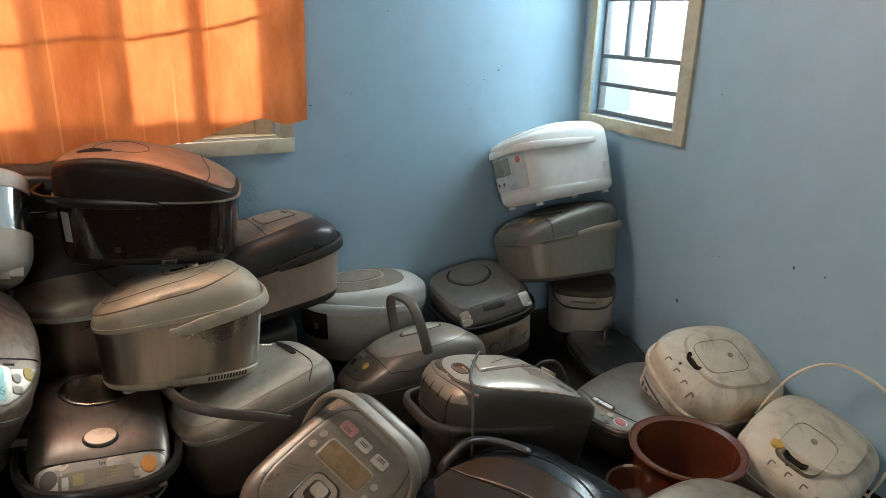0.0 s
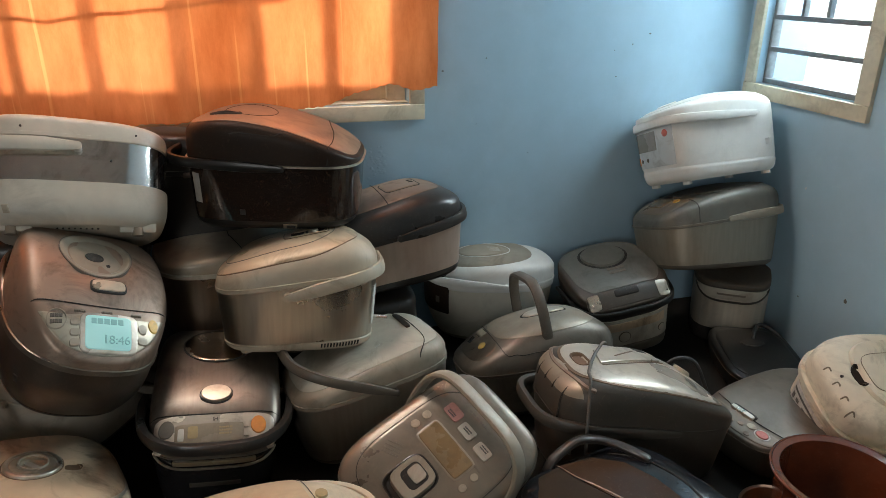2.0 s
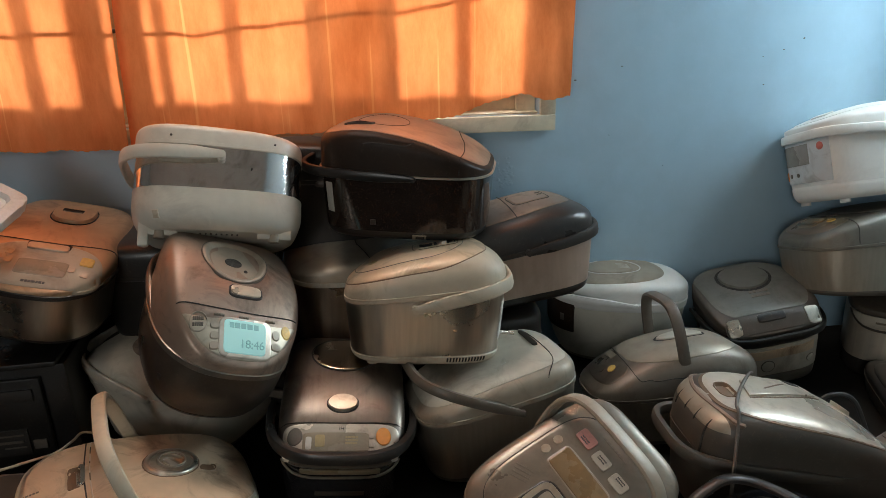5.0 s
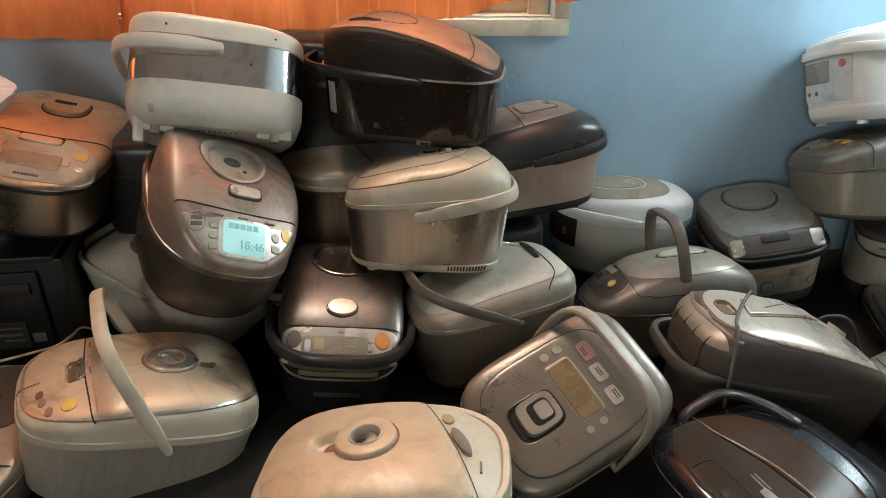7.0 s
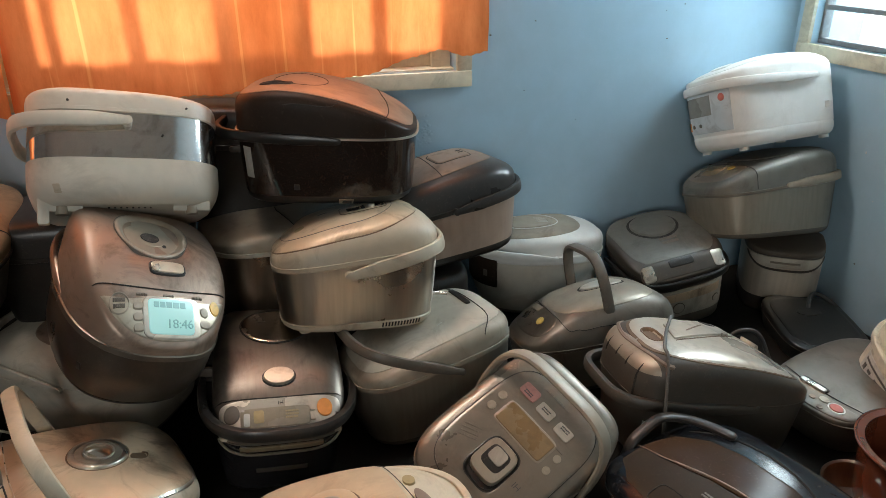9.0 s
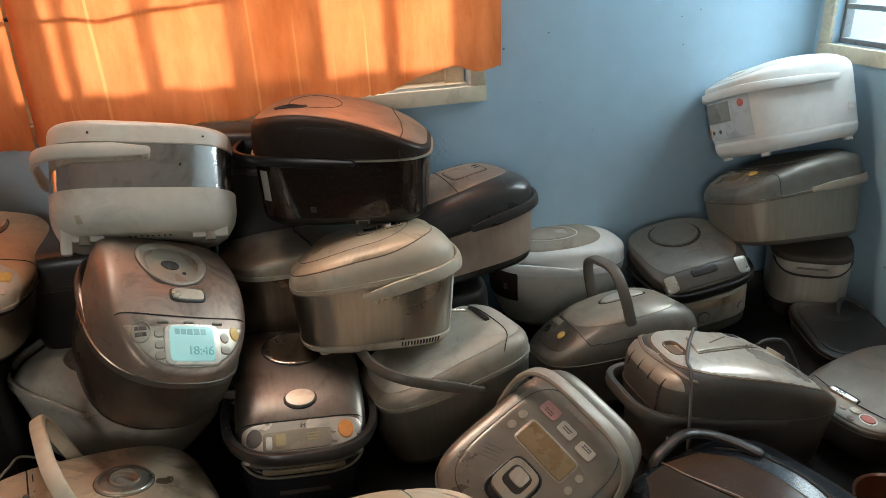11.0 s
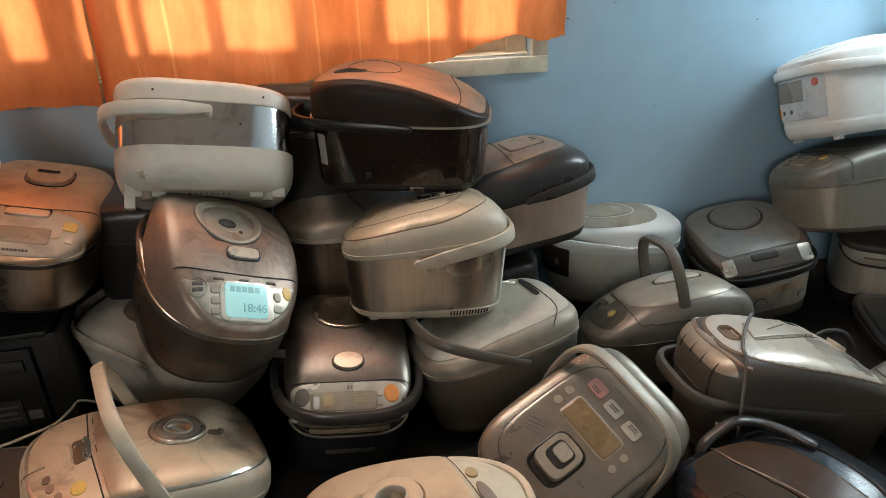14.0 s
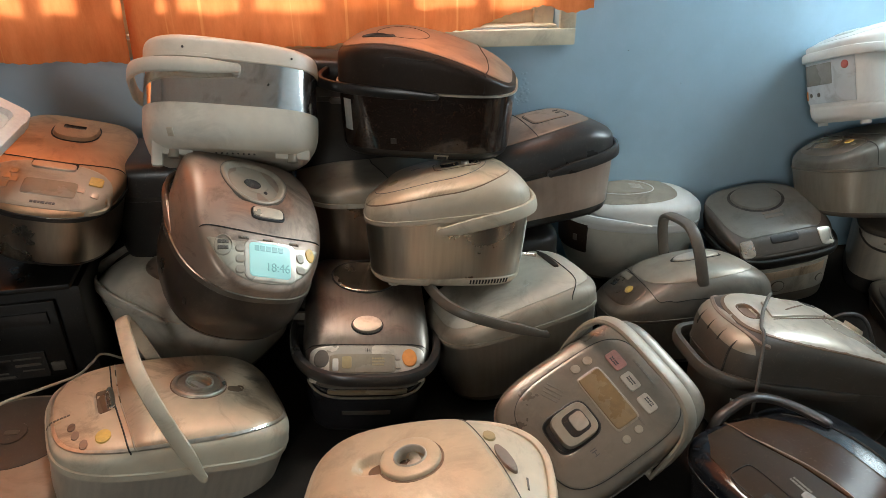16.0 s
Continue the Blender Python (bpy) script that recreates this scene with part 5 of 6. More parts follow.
def make_grey():
    f, m = Form(0.2465, 0.3292, ((-1, 0.1052), (1, 0.139)), ((-1, 0.020), (-0.8, 0.040), (-0.5, 0.056), (0, 0.0695), (0.6, 0.0721), (1, 0.0611)), 3.6, 4.2, 0.4017, ((0, 0.84), (0.05, 0.89), (0.2, 0.92), (1, 1.0))), seat(1.157, 1.479, 0.204, -1.0, -17.2, -91.8)
    c = Cooker(f, m, "dull grey rice cooker under the white one in the stack",
               [(0, 0.1, GREY, "base_ring", 0), (0.1, 0.93, STEEL_MID, "body", 0), (0.93, 1.0, GREY_MID, "rim", 0.002)], COOL_GREY)
    c.plate("top_panel", oval(0, 0.26, 0.78, 0.58, 40, 3.4), COOL_GREY, 0.0018)
    c.line("panel_line", [(-0.98, -0.30), (-0.7, -0.42), (0, -0.50), (0.7, -0.53), (0.98, -0.52)], GAP, 0.0026, 0.001)
    p = c.plate("control_panel", oval(0, -0.66, 0.72, 0.25, 40, 2.8), DRAB, 0.0016)
    c.plate("display", rrect(-0.08, -0.68, 0.26, 0.12), LCD_OFF, 0.003, parent=p)
    c.plate("start_button", oval(0.36, -0.615, 0.09, 0.05), AMBER, 0.0036, parent=p)
    rows_of(c, "key", p, GREY_LIGHT, [(0.40, -0.74), (-0.45, -0.62), (0.56, -0.66)], 0.045, 0.03, 0.0024)
    c.handle(GREY_LIGHT, -0.032, 0.99, 0.18, 5.9, 0.002, 0.022, 0.011, 4.0)


def make_small():
    f, m = Form(0.188, 0.262, ((-1, 0.16), (1, 0.168)), ((-1, 0.012), (0, 0.016), (1, 0.016)), 3.6, 4.2, 0.38, ((0, 0.93), (0.05, 0.97), (0.2, 0.98), (1, 1))), seat(1.275, 1.51, 0.003, -0.2, -0.9, -35)
    c = Cooker(f, m, "small steel rice cooker at the foot of the corner stack",
               [(0, 0.26, CHAR, "base_ring", 0), (0.26, 0.97, STEEL_SATIN, "body", 0), (0.97, 1.0, GREY_DEEP, "rim", 0.001)], GREY_DULL)
    c.side_plate("front_panel", -140, -40, 0.80, 0.97, STONE, 0.002, label="silver control strip")
    lip = []
    for i in range(25):
        x, y = f.ring(radians(-150 + i * 5))
        lip.append(f.side(x / f.W * 2, y / f.L * 2, 0.76 + 0.2 * ((i - 12) / 12) ** 2, 0.002))
    part("front_lip", sweep(lip, 0.006, 0.004), GREY_DEEP, c.root, "dark curved lip round the control strip")
    c.side_plate("brand_bar", -100, -82, 0.87, 0.90, FAINT_INK, 0.0032)


def make_nat():
    f, m = Form(0.2328, 0.3663, ((-1, 0.1106), (1, 0.1436)), ((-1, 0.0091), (-0.6, 0.0263), (0, 0.0452), (1, 0.0414)), 2.8, 4.2, 0.4701, ((0, 0.84), (0.05, 0.89), (0.2, 0.92), (1, 1.0))), seat(-0.623, 1.479, 0.279, 0.1, 13.9, 4.2)
    f.hollows = [(0.0, 0.40, 0.18, 0.055, 0.007, 5)]
    c = Cooker(f, m, "steel rice cooker with wide control panel, champagne lid coloured as curtain-lit",
               [(0, 0.1, CHAR, "base_ring", 0), (0.1, 0.90, STEEL, "body", 0), (0.90, 1.0, CHAR, "rim", 0.003)], CHAMPAGNE_LIT)
    c.line("panel_line", [(-0.98, -0.24), (-0.6, -0.29), (0, -0.31), (0.6, -0.28), (0.98, -0.22)], GAP, 0.0018, 0.001)
    p = c.plate("control_panel", oval(0, -0.64, 0.90, 0.315, 48, 2.6), BEIGE, 0.0022)
    c.plate("display", oval(0.05, -0.70, 0.37, 0.105, 40, 9), LCD_CLEAR, 0.0036, parent=p)
    c.plate("start_button", rrect(0.645, -0.535, 0.10, 0.06), AMBER, 0.004, parent=p)
    for fx, fy in ((0.68, -0.715), (0.475, -0.68), (-0.56, -0.60), (-0.56, -0.72), (-0.46, -0.64), (-0.50, -0.52)):
        c.plate("key", rrect(fx, fy, 0.055, 0.034), SILVER, 0.0036, 0.004, p)
    c.print_bars("brand_bar", 0.035, -0.895, 0.04, 0.008, 1, INK, 0, 9, parent=p)
    c.plate("latch_recess", rrect(0, -0.36, 0.33, 0.05), GAP, 0.0028)
    c.plate("latch", rrect(0, -0.40, 0.31, 0.045), SILVER, 0.006, 0.008)
    v = c.plate("vent_cover", [(x, min(y, 0.55)) for x, y in oval(0.04, 0.37, 0.34, 0.24, 36, 2.6)], CHAMPAGNE_LIT, 0.0075, 0.009, bevel=0.003)
    c.ring_strip("cover_gap", [(x, min(y, 0.57)) for x, y in oval(0.04, 0.37, 0.37, 0.265, 36, 2.6)], GAP, 0.95, 0.0014)
    c.plate("vent_slot", rrect(0.0, 0.40, 0.17, 0.05), GAP, 0.009, 0.004, parent=v)
    c.plate("vent_flap", rrect(0.0, 0.372, 0.16, 0.022), SILVER, 0.010, 0.004, parent=v)


def make_fl():
    f, m = Form(0.2725, 0.3597, ((-1, 0.1202), (1, 0.1262)), ((-1, 0.0173), (-0.6, 0.0388), (0, 0.0561), (0.6, 0.0587), (1, 0.0475)), 3.6, 4.2, 0.5054, ((0, 0.84), (0.05, 0.89), (0.2, 0.92), (1, 1.0))), seat(-0.402, 1.068, -0.020, -17.3, -3.4, -68.6)
    f.hollows = [(0.0, -0.60, 0.24, 0.06, 0.009, 4), (0.12, 0.51, 0.12, 0.09, 0.005, 2.2), (0.0, 0.205, 0.165, 0.115, 0.006, 2.2)]
    c = Cooker(f, m, "cream and steel rice cooker, handle standing up, lid stained",
               [(0, 0.08, CREAM, "base_ring", 0), (0.08, 0.88, STEEL_SATIN, "body", 0), (0.88, 1.0, CREAM, "collar", 0.0025)], CREAM)
    c.plate("top_panel", oval(0, 0.0, 0.945, 0.965, 52, 3.2), DUSTY_TOP, 0.002, label="champagne top panel with brown stains")
    c.ring_strip("panel_rim", oval(0, 0.0, 0.96, 0.98, 52, 3.2), SATIN, 0.975, 0.0026)
    c.line("panel_line", [(-0.93, -0.46), (-0.8, -0.48), (0, -0.51), (0.8, -0.475), (0.96, -0.44)], GAP, 0.0024, 0.0022)
    c.line("panel_lip", [(-0.92, -0.42), (-0.8, -0.44), (0, -0.465), (0.8, -0.43), (0.95, -0.40)], SATIN, 0.002, 0.0022)
    c.plate("latch_recess", rrect(0.0, -0.585, 0.23, 0.052), SMUDGE_SHADE, 0.003)
    c.plate("latch", oval(0.0, -0.535, 0.215, 0.032, 28, 3), CHROME, 0.0075, 0.008, bevel=0.003)
    v = c.annulus("vent_ring", oval(0.02, 0.20, 0.315, 0.238, 40), SATIN, 0.80, 0.0065)
    c.annulus("vent_disc", oval(0.02, 0.20, 0.262, 0.198, 40), SILVER, 0.62, 0.0055, parent=v)
    c.plate("vent_well", oval(0.0, 0.205, 0.165, 0.115), SILVER, 0.0026, parent=v)
    c.plate("vent_key", rrect(0, 0.205, 0.11, 0.03, 25), PALE_METAL, 0.0062, parent=v)
    c.ring_strip("well_edge", oval(0.0, 0.205, 0.175, 0.125), PALE_METAL, 0.92, 0.0080, parent=v)
    # brown ring laid on as the shadow round the raised vent
    c.ring_strip("vent_shadow", oval(0.02, 0.20, 0.335, 0.252, 36), SMUDGE_SHADE, 0.95, 0.0022)
    c.plate("vent_notch", oval(0.12, 0.52, 0.09, 0.075), SMUDGE_SHADE, 0.003)
    c.plate("start_button", oval(0.66, -0.63, 0.10, 0.058), AMBER, 0.0042)
    for fx, fy in ((0.68, -0.77), (0.49, -0.82), (0.32, -0.84)):
        c.plate("key", oval(fx, fy, 0.07, 0.03), COPPER, 0.0036, 0.004)
    c.print_bars("brand_bar", 0.06, -0.925, 0.03, 0.006, 1, FAINT_INK, -90, 16)
    c.handle(CREAM, 0.154, 0.812, 0.202, 123.2, 0.003, 0.023, 0.013, 4.0)


def make_fc():
    f, m = Form(0.2477, 0.3431, ((-1, 0.1468), (1, 0.1427)), ((-1, 0.0419), (-0.5, 0.0698), (0, 0.081), (1, 0.0727)), 3, 3.6, 0.5635, ((0, 0.84), (0.05, 0.89), (0.2, 0.92), (1, 1.0))), seat(0.047, 0.796, -0.015, -8.1, 6.3, 81.0)
    f.hollows = [(0.0, 0.28, 0.19, 0.27, 0.014, 2.4), (-0.02, 0.07, 0.17, 0.122, 0.012, 2.2)]
    c = Cooker(f, m, "cream rice cooker with round steam vent, scuffed and dusty",
               [(0, 0.1, CREAM, "base_ring", 0), (0.1, 0.92, CREAM, "body", 0), (0.92, 1.0, CREAM, "rim", 0.002)], CREAM)
    c.plate("top_panel", [(x, max(y, 0.33 * x - 0.56)) for x, y in oval(0, 0.02, 0.90, 0.87, 72, 3.2)], STAINED_CREAM, 0.002, label="stained champagne lid")
    c.plate("hollow_floor", oval(0.0, 0.23, 0.125, 0.19, 28, 2.4), SMUDGE_SHADE, 0.0030)
    v = c.annulus("steam_cap", oval(-0.02, 0.07, 0.33, 0.24, 40), STAINED_CREAM, 0.52, 0.0085)
    c.ring_strip("cap_gap", oval(-0.02, 0.07, 0.36, 0.262, 36), SMUDGE_SHADE, 0.93, 0.0026)
    c.annulus("cap_ring", oval(-0.02, 0.07, 0.185, 0.135, 32), STONE, 0.86, 0.0105, parent=v)
    c.plate("cap_well", oval(-0.02, 0.07, 0.15, 0.108, 28), STONE, 0.0026, parent=v)
    c.plate("cap_notch", oval(-0.03, 0.05, 0.085, 0.06), PALE_METAL, 0.008, 0.008, parent=v)
    c.line("panel_line", [(-0.93, -0.83), (-0.6, -0.765), (0, -0.60), (0.66, -0.37), (0.93, -0.26)], INK, 0.0014, 0.0018)
    c.plate("release_button", oval(0.05, -0.655, 0.20, 0.055, 28, 2, 18), COPPER, 0.006)
    c.print_bars("panel_print", -0.25, -0.80, 0.02, 0.005, 1, FAINT_INK, 0, 17)
    c.plate("lamp", oval(0.42, -0.54, 0.09, 0.05), AMBER_PALE, 0.0034)
    ring = [f.ring(radians(a), 0.985) for a in range(186, 355, 6)]
    strap = [f.top(x / f.W * 2, y / f.L * 2, 0.006) for x, y in ring]
    part("handle", sweep(strap, 0.020, 0.012, axis=(0, 0, 1)), CREAM, c.root, "cream carrying strap laid round the front")


def hinged_white(f, m, label, thin, lip=0.008, slot=0.64, knob=0.0):
    """A yellowed cooker seen from its hinge."""
    f.hollows = [(0.03, slot, 0.20, 0.06, 0.010, 3)]
    c = Cooker(f, m, label, [(0, 0.1, YELLOWED, "base_ring", 0), (0.1, 0.86, YELLOWED, "body", 0), (0.86, 1.0, YELLOWED, "collar", lip)], YELLOWED)
    c.plate("lid_panel", oval(0, 0.0, 0.70, 0.66, 44, 3), YELLOWED, 0.007, 0.012, bevel=0.005)
    c.ring_strip("cover_line", oval(0.02, knob + 0.16, 0.38, 0.40, 40, 4), DUST_LINE, 0.985, 0.0082)
    c.plate("steam_slot", oval(0.03, slot, 0.20, 0.045, 24, 3), BROWN_MATT, 0.0088)
    c.plate("centre_knob", oval(0.01, knob, 0.055, 0.045), GREY_LIGHT, 0.0092)
    for fx in (-0.55, -0.30, -0.03, 0.26):
        c.line("hinge_slot", [(fx - 0.05, 0.90), (fx + 0.03, 0.90), (fx + 0.03, 0.955)], DUST_LINE, 0.0030, 0.0)
    c.plate("screw_hole", oval(0.08, 0.83, 0.025, 0.02), GAP, 0.0012)
    s = c.side_plate("rating_label", 66, 104, 0.30, 0.72, PAPER, 0.001)
    for a in (72, 80, 88, 95):
        c.side_plate("label_print", a, a + 4, 0.40 + 0.03 * (a % 3), 0.52, INK, 0.0022, 0.002, parent=s)
    c.side_plate("label_bar", 70, 100, 0.60, 0.64, INK, 0.0022, 0.002, parent=s)
    if thin:
        c.handle(YELLOWED, -0.2, 0.95, 0.188, 118, 0.01, 0.013, 0.006, 2.6, label="thin cream handle")
    return c


def make_wr():
    f, m = Form(0.2224, 0.3035, ((-1, 0.0947), (1, 0.1302)), ((-1, 0.0502), (0, 0.0703), (1, 0.0603)), 3, 3.2, 0.4221, ((0, 0.84), (0.05, 0.89), (0.2, 0.92), (1, 1.0))), seat(1.208, 0.991, 0.042, -0.8, -26.6, 84.2)
    hinged_white(f, m, "yellowed white rice cooker leaning, its hinge to the front", False)


def make_wr2():
    f, m = Form(0.2226, 0.3175, ((-1, 0.1095), (1, 0.1454)), ((-1, 0.0467), (0, 0.0654), (1, 0.056)), 3, 3.2, 0.434, ((0, 0.84), (0.05, 0.89), (0.2, 0.92), (1, 1.0))), seat(1.192, 0.736, -0.029, -6.2, -18.4, 106.3)
    c = hinged_white(f, m, "yellowed white rice cooker with a thin raised handle", True, 0.002, 0.715, 0.275)
    c.plate("yellow_stain", oval(0.385, 0.70, 0.10, 0.06), AMBER, 0.0086)


def make_blk():
    f, m = Form(0.2826, 0.3562, ((-1, 0.111), (1, 0.1196)), ((-1, 0.0151), (-0.5, 0.0274), (0, 0.0346), (0.6, 0.0346), (1, 0.0244)), 3.6, 4.2, 0.5375, ((0, 0.84), (0.05, 0.89), (0.2, 0.92), (1, 1.0))), seat(0.581, 0.740, 0.016, -4.1, 1.0, 15.6)
    c = Cooker(f, m, "glossy black rice cooker with smoked panel and chrome trim",
               [(0, 0.1, BLACK, "base_ring", 0), (0.1, 0.96, BLACK_GLOSS, "body", 0), (0.96, 1.0, BLACK, "rim", 0.0015)], BLACK_DUSTY)
    p = c.plate("smoked_panel", [(-0.29, 0.90), (-0.30, 0.51), (-0.20, 0.21), (-0.14, -0.13), (-0.12, -0.30), (-0.12, -0.80), (-0.6, -0.80), (-0.88, -0.35), (-0.92, 0.25), (-0.84, 0.62), (-0.60, 0.86)], SMOKED, 0.0025, label="dusty smoked brown panel")
    c.plate("smoked_window", [(-0.27, 0.91), (-0.28, 0.51), (-0.18, 0.21), (-0.12, -0.13), (-0.10, -0.30), (-0.06, -0.75), (0.30, -0.70), (0.42, -0.2), (0.42, 0.25), (0.34, 0.58), (0.14, 0.84)], SMOKED_GLOSS, 0.0028, label="glossy smoked brown window")
    c.line("gold_trim", [(-0.27, 0.94), (-0.31, 0.66), (-0.25, 0.46), (-0.13, 0.14), (-0.09, -0.13), (-0.11, -0.31), (-0.11, -0.78)], COPPER, 0.0024, 0.0030)
    c.ring_strip("display_frame", rrect(-0.76, 0.12, 0.14, 0.28), GAP, 0.97, 0.0036, parent=p)
    c.plate("slot", rrect(-0.80, 0.05, 0.05, 0.06), GAP, 0.005, parent=p)
    c.plate("paper_tag", rrect(-0.46, -0.12, 0.05, 0.12, 8), LABEL_GREY, 0.0036, parent=p)
    c.print_bars("panel_print", -0.42, 0.06, 0.03, 0.012, 2, FAINT_INK, 90, 18, parent=p)
    c.line("lid_line", [(0.36, 0.80), (0.58, 0.51), (0.66, 0.25), (0.66, 0.05), (0.58, -0.21), (0.40, -0.50)], GAP, 0.003, 0.0005)
    strap = smooth_path([f.top(0.60, 0.46, 0.006), f.top(0.52, 0.70, 0.012), f.top(0.36, 0.90, 0.024), f.top(0.12, 0.98, 0.035), f.top(-0.10, 1.0, 0.036), f.top(-0.28, 1.0, 0.022), f.top(-0.40, 1.0, -0.01)], 5)
    part("handle", sweep(strap, 0.011, 0.018, axis=(0, 0, 1)), CHAR, c.root)


def make_wl():
    f, m = Form(0.2519, 0.3438, ((-1, 0.1314), (1, 0.1502)), ((-1, 0.0163), (-0.5, 0.0366), (0, 0.0489), (1, 0.0489)), 3.6, 4.2, 0.4541, ((0, 0.84), (0.05, 0.89), (0.2, 0.92), (1, 1.0))), seat(-0.369, 1.428, 0.021, -3.7, -2.1, 59.8)
    c = Cooker(f, m, "pale grey rice cooker buried under the one with lit display",
               [(0, 0.1, GREY, "base_ring", 0), (0.1, 0.92, STONE, "body", 0), (0.92, 1.0, STONE, "rim", 0.002)], STONE)
    c.plate("top_panel", oval(0, -0.15, 0.62, 0.62, 40, 2.6), COPPER, 0.002)
    c.handle(STONE, -0.194, 0.972, 0.219, 14.5, 0.005, 0.024, 0.011, 4.0)


def make_gb():
    f, m = Form(0.2579, 0.3604, ((-1, 0.150), (1, 0.156)), ((-1, 0.012), (-0.5, 0.030), (0, 0.036), (1, 0.036)), 3.6, 4.2, 0.30, ((0, 0.84), (0.05, 0.89), (0.2, 0.92), (1, 1.0))), seat(0.013, 1.519, 0.178, -3.3, -1.6, -78.5)
    c = Cooker(f, m, "brown and grey rice cooker squeezed under a large dark one",
               [(0, 0.1, GREY, "base_ring", 0), (0.1, 0.93, STEEL_DARK, "body", 0), (0.93, 1.0, STONE, "rim", 0.002)], TAUPE)
    c.line("panel_line", [(-0.95, -0.10), (0.0, -0.16), (0.14, -0.15), (0.95, -0.10)], GAP, 0.0018, 0.001)
    c.handle(GREY, 0.0, 0.95, 0.17, 0, 0.006, 0.022, 0.01)


def make_rose():
    f, m = Form(0.215, 0.30, ((-1, 0.068), (1, 0.080)), ((-1, 0.008), (-0.5, 0.018), (0, 0.026), (1, 0.026)), 3.2, 3.4, 0.36), seat(1.055, 1.023, 0.0, 0, 0, -80)
    c = Cooker(f, m, "grey-rose rice cooker with a red button, half hidden",
               [(0, 0.1, CHAR, "base_ring", 0), (0.1, 0.93, GREY, "body", 0), (0.93, 1.0, GREY_MID, "rim", 0.002)], GREY_MID)
    c.line("panel_line", [(-0.86, -0.58), (-0.4, -0.645), (0, -0.66), (0.4, -0.65), (0.86, -0.60)], GAP, 0.0018, 0.0012)
    p = c.plate("control_panel", [(x, min(y, -0.68)) for x, y in oval(0, -0.60, 0.84, 0.36, 48, 2.8) if y < -0.40], DRAB, 0.0018, label="drab brown control panel with small keys")
    c.plate("latch_recess", rrect(-0.17, -0.62, 0.27, 0.040), GAP, 0.0030)
    c.plate("latch", rrect(-0.17, -0.655, 0.25, 0.030), SATIN, 0.0060, 0.008)
    c.ring_strip("button_ring", oval(0.45, -0.79, 0.155, 0.072), PALE_METAL, 0.86, 0.0030, parent=p)
    c.plate("cancel_button", oval(0.45, -0.79, 0.115, 0.054), RED, 0.0042, parent=p)
    c.plate("key", oval(0.20, -0.775, 0.095, 0.044), SILVER, 0.0042, parent=p)
    rows_of(c, "small_key", p, COPPER, [(0.26, -0.91), (0.02, -0.83), (-0.16, -0.87), (-0.34, -0.80)], 0.06, 0.028)


def make_dk3():
    f, m = Form(0.19, 0.26, ((-1, 0.040), (1, 0.045)), ((-1, 0.008), (0, 0.012), (1, 0.012)), 3.4, 3.8, 0.33), seat(1.19, 1.275, 0.0, 0, 0, -18)
    c = Cooker(f, m, "low dark cooker at the foot of the corner stack",
               [(0, 0.1, BLACK, "base_ring", 0), (0.1, 0.95, BLACK, "body", 0), (0.95, 1.0, GREY, "rim", 0.001)], BLACK)
    c.plate("top_panel", oval(0, 0.0, 0.84, 0.84, 40, 4), BLACK, 0.002)
    c.plate("steam_cap", oval(0, 0.25, 0.3, 0.12), CHAR, 0.004)


def make_under(label, m, h, w=0.26, l=0.35):
    f = Form(w, l, ((-1, h * 0.66), (1, h * 0.7)), ((-1, h * 0.2), (0, h * 0.29), (1, h * 0.28)), 3.4, 4.0, 0.34)
    c = Cooker(f, m, label, [(0, 0.1, BLACK, "base_ring", 0), (0.1, 0.93, BLACK, "body", 0), (0.93, 1.0, CHAR, "rim", 0.002)], CHAR)
    c.handle(GREY, 0.0, 0.95, 0.19, 180, 0.006, 0.02, 0.011)


def make_bl():
    f, m = Form(0.23, 0.346, ((-1, 0.06), (1, 0.07)), ((-1, 0.012), (0, 0.028), (1, 0.028)), 2.8, 3, 0.38), seat(-0.62, 1.02, 0, 0, 0, -4)
    c = Cooker(f, m, "low cream cooker with round dark vent beside the oven",
               [(0, 0.1, GREY, "base_ring", 0), (0.1, 0.93, TAUPE, "body", 0), (0.93, 1.0, TAUPE, "rim", 0.002)], TAUPE)
    c.plate("vent_field", oval(0.05, 0.42, 0.80, 0.50), GREY_DEEP, 0.002)
    v = c.plate("steam_cap", oval(0, 0.36, 0.2, 0.14), GREY_DEEP, 0.004)
    c.plate("vent_slot", rrect(0, 0.36, 0.1, 0.03), GREY, 0.0052, parent=v)
    c.line("panel_line", [(-0.9, -0.4), (0, -0.46), (0.9, -0.4)], GAP, 0.004, 0.001)


def make_flg():
    f, m = Form(0.247, 0.334, ((-1, 0.1167), (1, 0.1472)), ((-1, 0.0457), (-0.5, 0.0609), (0, 0.0761), (0.6, 0.0812), (1, 0.0609)), 3.6, 4.2, 0.38), seat(-0.929, 1.268, 0.005, -0.1, 1.6, 22.6)
    c = Cooker(f, m, "grey rice cooker seen from its hinge, beside the dark oven",
               [(0, 0.1, CHAR, "base_ring", 0), (0.1, 0.93, GREY_DEEP, "body", 0), (0.93, 1.0, GREY, "rim", 0.004)], GREY)
    for fx in (-0.3, 0.0, 0.3, 0.6):
        c.line("hinge_slot", [(fx, -0.78), (fx + 0.06, -0.80), (fx + 0.06, -0.88)], GAP, 0.004, 0.001)
    c.side_plate("white_label", -70, -58, 0.45, 0.7, PAPER, 0.001)


